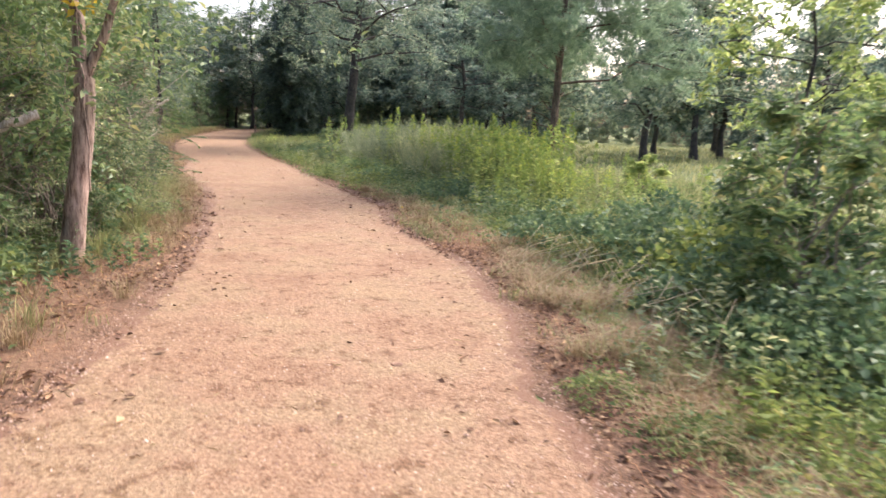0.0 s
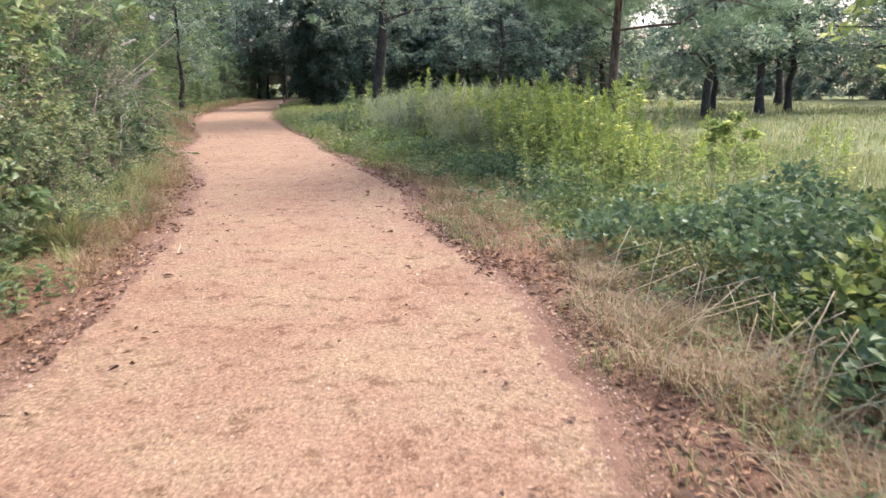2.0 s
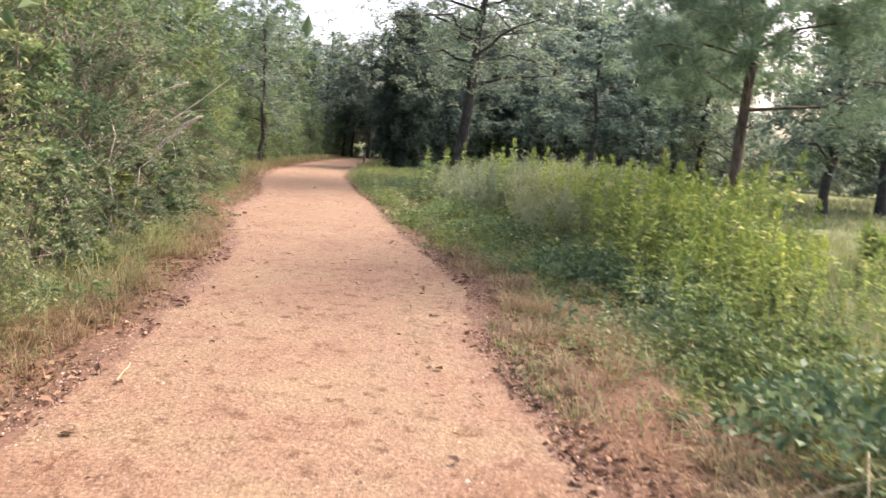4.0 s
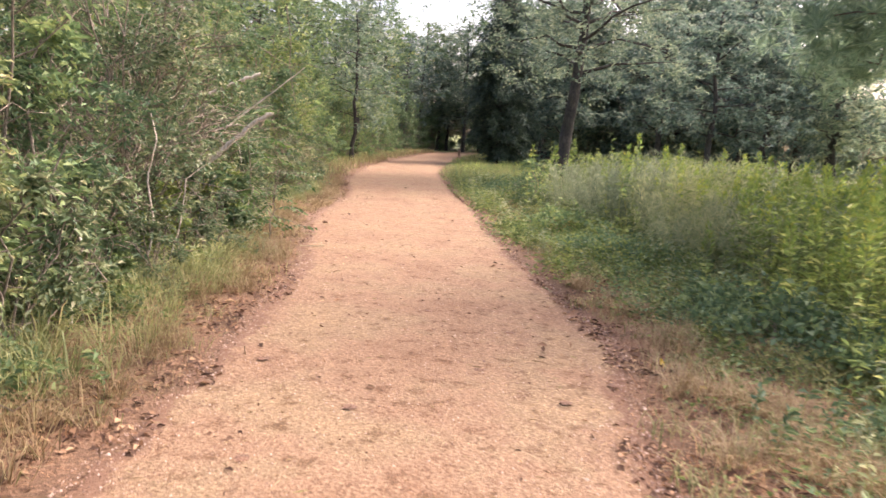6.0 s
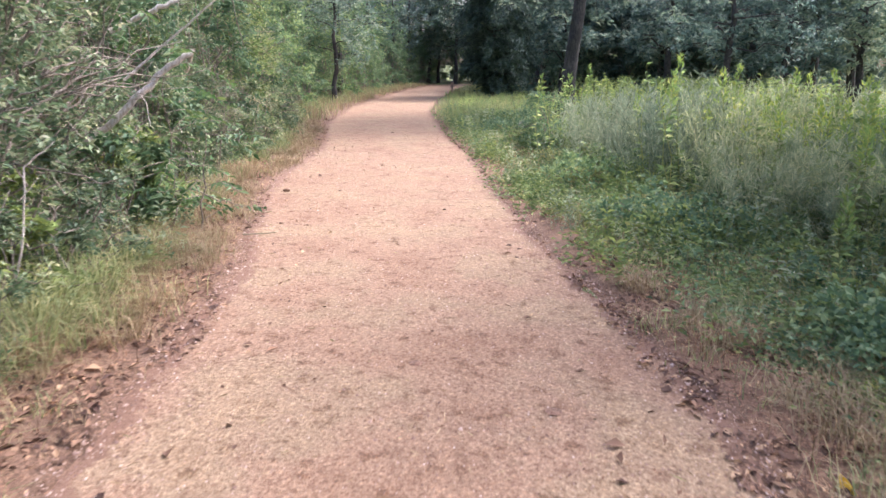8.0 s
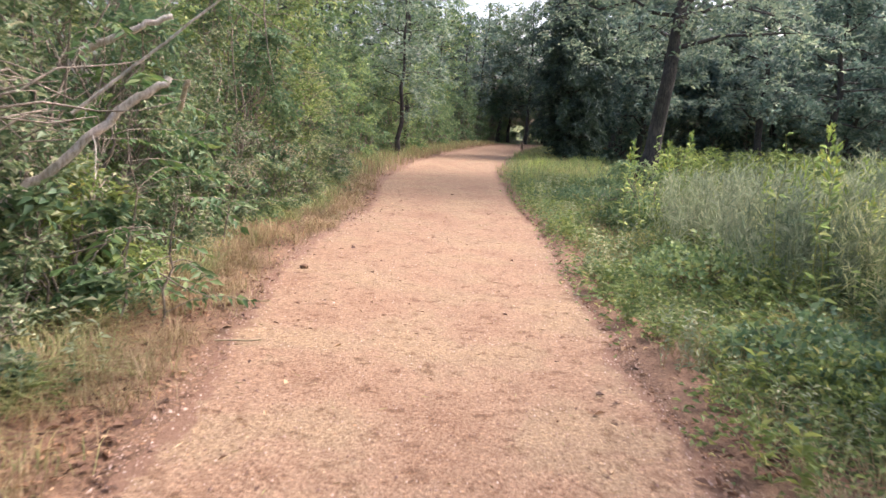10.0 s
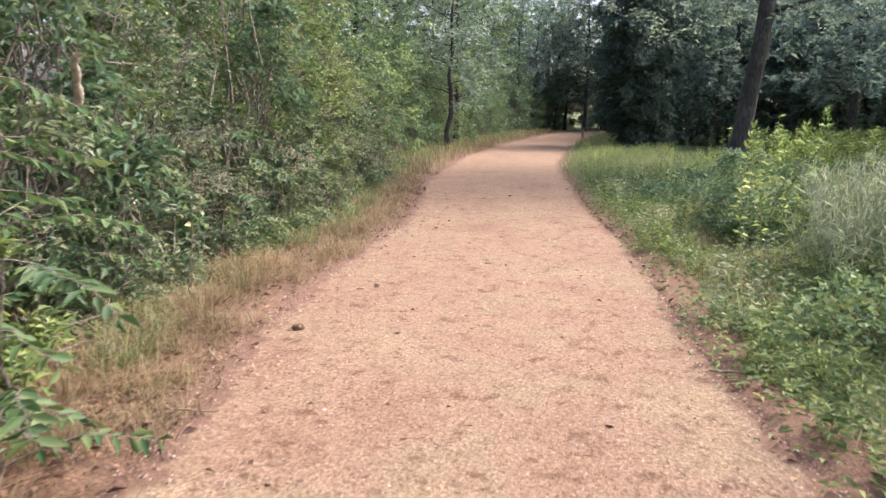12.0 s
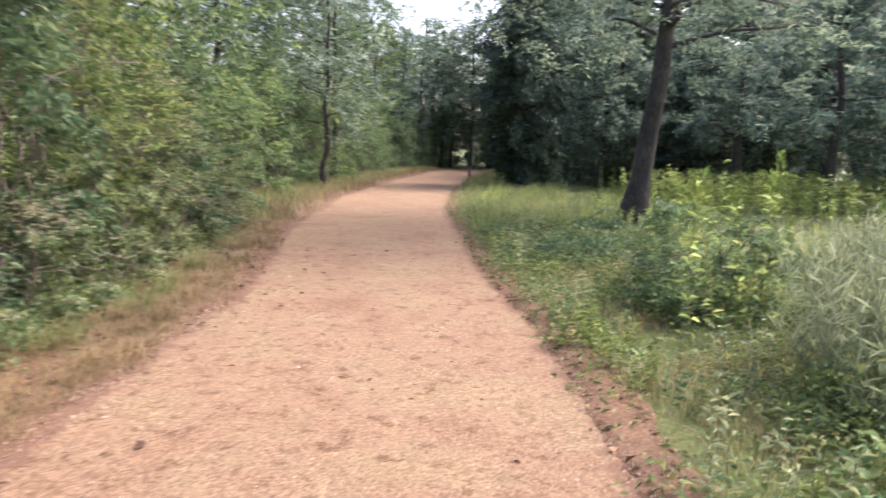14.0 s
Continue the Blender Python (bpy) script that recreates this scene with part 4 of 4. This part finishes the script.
mound = Spread([bramble(124, 0.75, 0.9, 170, "mound of dark green vine with broad lobed leaves", leaf=(0.085, 0.06), name="vine_mound"), bramble(125, 0.6, 0.8, 150, "mound of light green vine with broad lobed leaves", VERGE, (0.08, 0.06), "vine_mound")])
for x, y, s in ((2.35, 5.6, 0.9), (2.5, 6.6, 1.0), (2.3, 7.6, 0.9), (3.1, 7.1, 1.1), (2.2, 8.6, 0.8), (3.2, 8.2, 1.0), (3.3, 5.9, 1.0), (2.0, 9.5, 0.7), (2.9, 9.3, 0.9), (1.7, 10.4, 0.65), (2.6, 4.6, 0.8), (1.2, 12.0, 0.6)):
    mound.at(x, y, s)
put(shrub(131, 1.15, 0.75, 13, 34, (0.06, 0.027), label="dark green rounded shrub with a few yellow flowers", leaf_mat=VINE, bare=5, shoot=0.18), -3.4, 23.6)
put(shrub(132, 1.9, 0.8, 14, 36, (0.085, 0.035), label="green leafy sapling shrub at the verge", leaf_mat=BROAD, bare=4), 2.75, 5.3)
put(shrub(133, 1.5, 0.8, 13, 36, (0.08, 0.04), label="green leafy shrub beside the brambles", leaf_mat=BROAD, bare=4), 3.1, 6.5)
put(tree(134, 4.2, 1.5, 1.5, 12, 110, 8, (0.11, 0.05), "young light green sapling tree in the meadow", WEED, BARK_DARK, 0.045, (0.02, 0.05), 0.3, name="young_tree"), 4.5, 9.4)
put(shrub(135, 1.0, 0.6, 9, 22, (0.1, 0.05), label="pale green broad-leaved weed bush", leaf_mat=WEED, bare=1), 4.2, 15.5)


# ---- deadwood, canes and sprays by the thicket ----
def limb_thing(name, label, lines, mat=None, sides=8):
    rng = np.random.default_rng(hash_of(name))
    wood = []
    for pts, r0, r1 in lines:
        p = np.asarray(pts, float)
        t = np.linspace(0, 1, len(p))
        u = np.linspace(0, 1, 4 * len(p))
        q = np.stack([np.interp(u, t, p[:, j]) for j in range(3)], 1) + rng.normal(0, r0 * 0.25, (len(u), 3))
        wood.append(tube(q, np.linspace(r0, r1, len(u)), sides))
    return tagged(new(name, mesh_of(name, *stack(wood), mat or DEADWOOD, True)), label, "branch")


def hash_of(text):
    return sum(ord(c) * (k + 1) for k, c in enumerate(text))


limb_thing("fallen_limb", "bare bleached limb leaning out of the thicket", [
    ([(-6.75, 14.9, 0.75), (-6.45, 15.05, 1.0), (-6.16, 15.22, 1.32), (-5.9, 15.4, 1.6), (-5.75, 15.5, 1.74)], 0.036, 0.026),
    ([(-6.25, 15.15, 1.45), (-6.05, 15.3, 1.68), (-5.75, 15.45, 1.95), (-5.4, 15.65, 2.3)], 0.014, 0.007),
    ([(-6.16, 15.22, 1.32), (-6.0, 15.1, 1.25), (-5.9, 15.0, 1.05)], 0.006, 0.003)])
limb_thing("broken_branch", "pale broken branch stub in the thicket", [([(-6.55, 16.5, 1.5), (-6.3, 16.3, 1.74)], 0.025, 0.02)])
limb_thing("broken_branch", "pale broken branch resting beside the forked tree", [([(-4.3, 6.3, 1.15), (-3.9, 6.4, 1.25), (-3.55, 6.55, 1.42)], 0.035, 0.045)])
limb_thing("hanging_vine", "pale twisted dry vine in the thicket", [
    ([(-6.6, 14.1, 0.1), (-6.5, 14.2, 0.5), (-6.52, 14.25, 0.8), (-6.6, 14.2, 1.1), (-6.75, 14.2, 1.4)], 0.012, 0.007),
    ([(-6.45, 14.3, 0.1), (-6.4, 14.25, 0.55), (-6.5, 14.25, 0.95)], 0.01, 0.006)], TWIG, 5)
rc = random.Random(9)
for k in range(9):
    x, y = -7.6 + rc.uniform(-0.25, 0.25), 17.9 + rc.uniform(-0.25, 0.25)
    limb_thing("dry_cane", "dry straw-coloured cane standing at the thicket edge", [([(x, y, 0), (x + rc.uniform(-0.1, 0.1), y, 0.4), (x + rc.uniform(-0.3, 0.2), y + rc.uniform(-0.1, 0.1), rc.uniform(0.6, 0.95))], 0.011, 0.005)], DEADWOOD, 4)
for k in range(46):
    y = rc.uniform(4.9, 8.2)
    x = float(right_edge(y)) + rc.uniform(1.05, 1.5)
    a = rc.uniform(-2.9, -1.5)
    l = rc.uniform(0.55, 1.25)
    limb_thing("dry_stalk", "dry pale stalk arching over the verge", [([(x, y, 0.0), (x + 0.3 * l * math.cos(a), y + 0.3 * l * math.sin(a), 0.36 * l), (x + 0.7 * l * math.cos(a), y + 0.7 * l * math.sin(a), 0.3 * l), (x + l * math.cos(a), y + l * math.sin(a), 0.05 + 0.1 * l)], 0.005, 0.0022)], FLUFF, 4)
limb_thing("hanging_vine", "thin pale vine hanging down the face of the thicket", [([(-7.4, 18.7, 3.6), (-7.32, 18.75, 3.0), (-7.36, 18.8, 2.6), (-7.28, 18.78, 2.2), (-7.2, 18.8, 1.85)], 0.011, 0.006)], TWIG, 5)
limb_thing("hanging_vine", "bare crooked twigs crossing the face of the thicket", [([(-7.9, 18.6, 2.9), (-7.4, 18.7, 2.6), (-6.9, 18.85, 2.35)], 0.009, 0.004), ([(-7.4, 18.7, 2.6), (-7.0, 18.7, 2.62), (-6.75, 18.75, 2.56)], 0.006, 0.003)], TWIG, 5)
limb_thing("broken_branch", "pale dead branch stub pointing out of the thicket", [([(-7.0, 15.9, 1.9), (-6.7, 16.1, 2.1), (-6.45, 16.3, 2.25)], 0.03, 0.022)])
limb_thing("hanging_vine", "pale crooked vine stems rising from the hollow of the thicket", [
    ([(-5.35, 12.5, 0.05), (-5.3, 12.6, 0.55), (-5.42, 12.65, 1.0), (-5.35, 12.7, 1.35), (-5.5, 12.8, 1.6)], 0.011, 0.006),
    ([(-5.25, 12.7, 0.1), (-5.12, 12.75, 0.6), (-5.1, 12.8, 1.0), (-4.95, 12.9, 1.15)], 0.009, 0.004),
    ([(-4.75, 11.0, 0.05), (-4.8, 11.05, 0.35), (-4.72, 11.1, 0.62), (-4.85, 11.1, 0.85)], 0.016, 0.009)], DEADWOOD, 6)
for x, y, z, h in ((-6.15, 15.45, 0, 1.6), (-5.85, 15.1, 0, 0.75), (-5.7, 15.35, 0, 0.95), (-6.9, 15.9, 0, 2.1), (-8.0, 17.3, 0, 1.9), (-7.4, 16.7, 0, 1.6), (-7.9, 19.0, 0, 1.2)):
    put(pinnate(int(141 + y * 10), 11 if h > 1 else 6, "sapling with drooping fronds of paired pointed green leaflets", 0.75, height=h), x, y)
for x, y, a, l in ((-5.75, 16.25, 0.3, 0.28), (-5.2, 15.3, 0.5, 0.3), (-6.0, 16.9, 2.6, 0.25), (1.0, 6.2, 1.2, 0.35), (-3.4, 18.2, 0.2, 0.3), (-2.6, 8.6, 1.9, 0.3)):
    limb_thing("stick", "short pale dry stick lying at the trail edge", [([(x, y, 0.03), (x + l * math.cos(a), y + l * math.sin(a), 0.035)], 0.007, 0.005)], FLUFF, 5)
rf = np.random.default_rng(151)
for x, y, z in ((-6.75, 17.6, 1.3), (-6.9, 17.75, 0.95), (-7.6, 19.8, 1.0)):
    cl = np.array([[0, 0, 0], [0.12, 0.05, 0.06], [-0.12, 0, 0.05], [0.05, -0.1, -0.08], [0.2, 0, -0.02]])
    stem = [tube(bent(rf, (-0.3, 0.1, -z), (0, 0, 0), 6, 0.0, 0.02), np.linspace(0.008, 0.003, 6), 4)]
    put(plant("seed_head", "pale buff fluffy seed heads on a tall weed", "weed", stem, TWIG, [clump_leaves(rf, cl, 0.1, 40, 0.03, 0.012)], FLUFF), x, y, z)


# ---- small marker post at the bend ----
def marker_post():
    root = tagged(new("marker_post"), "small dark red-brown marker post at the trail's bend", "post")
    bm = bmesh.new()
    bmesh.ops.create_cube(bm, size=1, matrix=Matrix.Translation((0, 0, 0.34)) @ Matrix.Diagonal((0.12, 0.12, 0.68, 1)))
    bmesh.ops.bevel(bm, geom=bm.edges[:], offset=0.015, segments=2, affect="EDGES")
    me = bpy.data.meshes.new("post")
    bm.to_mesh(me)
    me.materials.append(BARK_RED)
    part("post", me, root)
    bm = bmesh.new()
    bmesh.ops.create_cone(bm, segments=4, radius1=0.12, radius2=0.02, depth=0.09, cap_ends=True, matrix=Matrix.Translation((0, 0, 0.722)) @ Matrix.Rotation(radians(45), 4, "Z"))
    me = bpy.data.meshes.new("cap")
    bm.to_mesh(me)
    me.materials.append(BARK_DARK)
    part("cap", me, root)
    return root


put(marker_post(), -12.3, 47.6)

# ---- stones and clods on the trail ----
def lump(name, seed, r, flat, mat, label, category):
    rng = np.random.default_rng(seed)
    bm = bmesh.new()
    bmesh.ops.create_icosphere(bm, subdivisions=2, radius=r)
    for v in bm.verts:
        n = noise.noise(v.co * (2.0 / r) + Vector((seed, 0, 0)))
        v.co *= 1 + 0.45 * n
        v.co.z *= flat
    me = bpy.data.meshes.new(name)
    bm.to_mesh(me)
    me.materials.append(mat)
    return tagged(new(name, me), label, category)


put(lump("stone", 3, 0.046, 0.6, SOIL, "brown rounded stone lying on the trail", "stone"), -6.03, 17.69, 0.025)
for k, (x, y) in enumerate(((-1.84, 12.52), (-2.65, 12.87), (-1.83, 11.5), (-1.2, 11.13), (-2.33, 10.5), (-3.2, 11.04), (-2.52, 9.7), (-0.95, 11.6), (-0.7, 11.9), (-0.2, 4.3))):
    put(lump("clod", 20 + k, 0.04, 0.1, CLOD, "dark flattened clod lying on the gravel trail", "clod"), x, y, 0.024, k * 1.1, 1.0)

# ---- litter, pebbles and grass: uncountable ----
def scatter(rng, n, y0, y1, side, a, b, power=1.0, cluster=0.0, keep=-0.16):
    """Ground points a..b metres outside an edge of the trail (side -1 left, 1 right)."""
    y = rng.uniform(y0, y1, n)
    off = a + (b - a) * rng.uniform(0, 1, n) ** power
    x = (left_edge(y) if side < 0 else right_edge(y)) + side * off
    p = np.stack([x, y, np.zeros(n)], 1)
    if cluster:
        p = p[np.array([noise.noise(Vector((q[0] * cluster, q[1] * cluster, 5.0))) for q in p]) > keep]
    return p


g = np.random.default_rng(200)


def on_verge(p):
    """Height of the soil or gravel under ground points near the trail."""
    out = np.maximum(left_edge(p[:, 1]) - p[:, 0], p[:, 0] - right_edge(p[:, 1]))
    return np.interp(out, [-0.3, 0.0, 0.15, 0.4, 1.2, 1.6], [0.024, 0.018, 0.024, 0.036, 0.036, 0.026])



def stuff(name, pieces, mat, label, category):
    tagged(new(name, mesh_of(name, *stack(pieces), mat)), label, category, kind="stuff")


lit = np.concatenate([scatter(g, 5000, 0, 14, -1, -0.12, 0.6, 1.0, 1.5, -0.12), scatter(g, 1500, 14, 30, -1, -0.08, 0.5, 1.0, 1.5, -0.05), scatter(g, 5000, 0, 28, -1, 0.3, 1.4), scatter(g, 6500, 0, 8.5, 1, 0.08, 1.35), scatter(g, 6000, 7.5, 15.5, 1, -0.14, 0.8, 1.0, 1.5, -0.15), scatter(g, 900, 14, 28, 1, -0.08, 0.3),
                      scatter(g, 130, 0, 26, -1, -0.7, -0.1), scatter(g, 130, 0, 16, 1, -0.7, -0.1), scatter(g, 120, 0, 26, -1, -2.6, 0)])
lit[:, 2] = on_verge(lit)
d = g.normal(0, 1, lit.shape) * [1, 1, 0.2]
size = g.uniform(0.032, 0.082, len(lit)) * np.where(g.random(len(lit)) < 0.5, 0.6, 1.0)
crumb = np.concatenate([scatter(g, 9000, 0, 30, -1, -0.1, 1.2, 0.8), scatter(g, 7000, 0, 9, 1, 0.0, 1.4), scatter(g, 7000, 7.5, 16, 1, -0.12, 0.9, 0.9), scatter(g, 3500, 15, 30, 1, -0.1, 0.5), scatter(g, 1500, 0.5, 26, -1, -2.9, 0)])
crumb[:, 2] = on_verge(crumb)
few = g.uniform(0.012, 0.035, len(crumb))
stuff("leaf_crumbs", [leaf_blades(g, crumb, g.normal(0, 1, crumb.shape) * [1, 1, 0.25], few, few * 0.4, 0.1, 0.05, 0.35)], LITTER, "fine brown crumbs of leaf and bark on the verges", "litter")
stuff("leaf_litter", [leaf_blades(g, lit, d, size, size * g.uniform(0.4, 0.7, len(lit)), 0.14, 0.1, 0.3)], LITTER, "curled brown dead leaves strewn along the trail edges", "litter")
NP = 23000
py = g.uniform(0.8, 22, NP)
px = left_edge(py) + (right_edge(py) - left_edge(py)) * np.where(np.arange(NP) < 15000, g.uniform(-0.02, 1.02, NP), np.where(g.random(NP) < 0.5, np.abs(g.normal(0, 0.06, NP)) - 0.03, 1.03 - np.abs(g.normal(0, 0.06, NP))))
pz = np.full(NP, 0.022)
pp = np.stack([px, py, pz], 1)
s = g.uniform(0.003, 0.009, (NP, 1, 1)) * np.where(np.arange(NP) < 15000, 1, 1.1)[:, None, None] * np.where(g.random((NP, 1, 1)) < 0.04, 1.8, 1)
tetra = np.array([[1, 0, 0], [-0.5, 0.8, 0], [-0.6, -0.8, 0.1], [0.1, 0.1, 0.9]])
ang = g.uniform(0, 6.28, NP)
ca, sa = np.cos(ang), np.sin(ang)
rot = np.stack([np.stack([ca, -sa, 0 * ca], 1), np.stack([sa, ca, 0 * ca], 1), np.stack([0 * ca, 0 * ca, 1 + 0 * ca], 1)], 1)
pv = (pp[:, None] + np.einsum("nij,kj->nki", rot, tetra) * s).reshape(-1, 3)
pf = (np.arange(NP)[:, None, None] * 4 + np.array([[0, 1, 3], [1, 2, 3], [2, 0, 3]])[None]).reshape(-1, 3)
stuff("gravel", [(pv, pf)], PEBBLE, "loose pink and buff gravel grains on the trail", "gravel")
NW = 2200
wl = np.stack([np.zeros(NW), g.uniform(1, 24, NW), np.full(NW, 0.028)], 1)
wl[:, 0] = left_edge(wl[:, 1]) + (right_edge(wl[:, 1]) - left_edge(wl[:, 1])) * g.uniform(0, 1, NW)
stuff("straw", [leaf_blades(g, wl, g.normal(0, 1, wl.shape) * [1, 1, 0.05], g.uniform(0.015, 0.075, NW), 0.006, 0.02, 0.0)], DRY_GRASS, "scraps of dry straw lying on the gravel", "litter")


def tufts(rng, pts, blades, height, width, lean, spread):
    p = np.repeat(pts, blades, 0) + rng.normal(0, spread, (len(pts) * blades, 3)) * [1, 1, 0]
    return grass_blades(rng, p, height, width, lean)


dry = [tufts(g, scatter(g, 480, 0, 28, -1, 0.2, 0.95, 1.0, 1.6, 0.02), 40, 0.22, 0.0055, 1.3, 0.035),
       tufts(g, scatter(g, 520, 2, 15, 1, 0.25, 1.15, 1.0, 1.6, 0.0), 38, 0.22, 0.0055, 1.3, 0.04),
       tufts(g, scatter(g, 700, 0, 28, -1, 0.1, 1.4, 1.0, 0.9), 9, 0.13, 0.004, 1.4, 0.1),
       tufts(g, scatter(g, 600, 1, 28, 1, 0.1, 1.5, 1.0, 0.9), 9, 0.13, 0.004, 1.4, 0.1),
       tufts(g, scatter(g, 300, 28, 62, -1, 0.1, 1.3), 8, 0.35, 0.014, 0.5, 0.12),
       tufts(g, scatter(g, 800, 12, 28, 1, 0.3, 3.0, 1.0, 1.2, 0.0), 16, 0.24, 0.005, 1.0, 0.08),
       tufts(g, scatter(g, 26, 10, 19, -1, 0.4, 0.9), 80, 0.34, 0.005, 1.2, 0.06),
       tufts(g, scatter(g, 260, 13.5, 28, -1, 0.05, 0.9, 1.0, 1.2, -0.1), 30, 0.17, 0.005, 1.6, 0.06)]
stuff("dry_grass", dry, DRY_GRASS, "straw-coloured dry grass along the trail edges", "grass")
green = [tufts(g, scatter(g, 300, 0, 28, -1, 0.5, 1.3, 1.0, 1.2, 0.05), 34, 0.3, 0.008, 1.2, 0.04),
         tufts(g, scatter(g, 500, 0, 28, -1, 0.2, 1.2, 1.0, 1.1, 0.05), 12, 0.14, 0.006, 1.0, 0.06),
         tufts(g, scatter(g, 1300, 1, 28, 1, 0.4, 2.8, 0.8, 0.7), 12, 0.22, 0.007, 1.1, 0.1),
         tufts(g, scatter(g, 2200, 3, 30, 1, 2.0, 10.0), 13, 0.36, 0.01, 0.8, 0.14),
         tufts(g, scatter(g, 1500, 26, 64, 1, 0.2, 4.0), 8, 0.32, 0.014, 0.45, 0.15),
         tufts(g, scatter(g, 700, 28, 64, -1, 0.4, 2.4), 8, 0.35, 0.016, 0.45, 0.15),
         tufts(g, scatter(g, 3200, 14, 56, 1, 6.0, 34.0), 7, 0.24, 0.03, 0.8, 0.25),
         tufts(g, scatter(g, 60, 7, 14, -1, 0.7, 1.2, 1.0, 0.6), 46, 0.45, 0.009, 1.3, 0.05),
         tufts(g, scatter(g, 420, 1, 14, 1, 0.08, 1.0, 1.0, 1.4, 0.05), 20, 0.15, 0.006, 1.0, 0.07)]
stuff("meadow_grass", green, GREEN_GRASS, "green meadow grass beside the trail", "grass")
stems = [tufts(g, scatter(g, 1500, 1, 14, 1, 0.2, 1.7), 6, 0.12, 0.004, 1.7, 0.1), tufts(g, scatter(g, 900, 0, 20, -1, 0.25, 1.3), 6, 0.11, 0.004, 1.7, 0.08)]
stuff("dead_stems", stems, LITTER, "broken brown dead stems littering the verges", "litter")

# low broad-leaved creepers knitting the ground on the meadow side
def cover(rng, pts, per, leaf, height, spread):
    p = np.repeat(pts, per, 0) + rng.normal(0, spread, (len(pts) * per, 3)) * [1, 1, 0]
    p[:, 2] = rng.uniform(0.0, 1, len(p)) ** 1.5 * height
    a = rng.uniform(0, 6.28, len(p))
    d = np.stack([np.cos(a), np.sin(a), rng.uniform(-0.1, 0.6, len(p))], 1)
    return leaf_blades(rng, p, d, leaf[0], leaf[1])


stuff("ground_cover", [cover(g, scatter(g, 2300, 13.5, 32, 1, 0.02, 3.2, 1.0, 1.0), 16, (0.055, 0.026), 0.22, 0.1), cover(g, scatter(g, 700, 2, 13.5, 1, 0.3, 2.2, 0.7, 0.8), 14, (0.045, 0.022), 0.12, 0.08),
                       cover(g, scatter(g, 500, 1, 28, -1, 0.5, 2.0, 0.6, 0.8), 14, (0.05, 0.025), 0.2, 0.08)], VERGE, "low green creeping leaves knitting the verges", "weeds")
stuff("dark_ground_cover", [cover(g, scatter(g, 1000, 13.5, 32, 1, 0.1, 3.2, 1.0, 0.9, 0.08), 15, (0.055, 0.024), 0.3, 0.1), cover(g, scatter(g, 500, 1, 28, -1, 0.6, 2.2, 0.6, 0.8), 14, (0.05, 0.022), 0.24, 0.08),
                            cover(g, scatter(g, 500, 2, 13.5, 1, 0.5, 2.4, 0.7, 0.8), 14, (0.05, 0.022), 0.2, 0.08)], VINE, "low dark green leaves among the verge grass", "weeds")

# yellow leaves fallen at the meadow edge
for x, y, a in ((-0.42, 11.75, 0.4), (-0.62, 12.15, 2.2)):
    leaf = tagged(new("fallen_leaf", mesh_of("fallen_leaf", *leaf_blades(np.random.default_rng(int(a * 10)), np.array([[0, 0, 0.03]]), np.array([[math.cos(a), math.sin(a), 0.35]]), 0.11, 0.07), YELLOW)), "yellow autumn leaf lying among dry grass", "leaf")
    put(leaf, x, y)
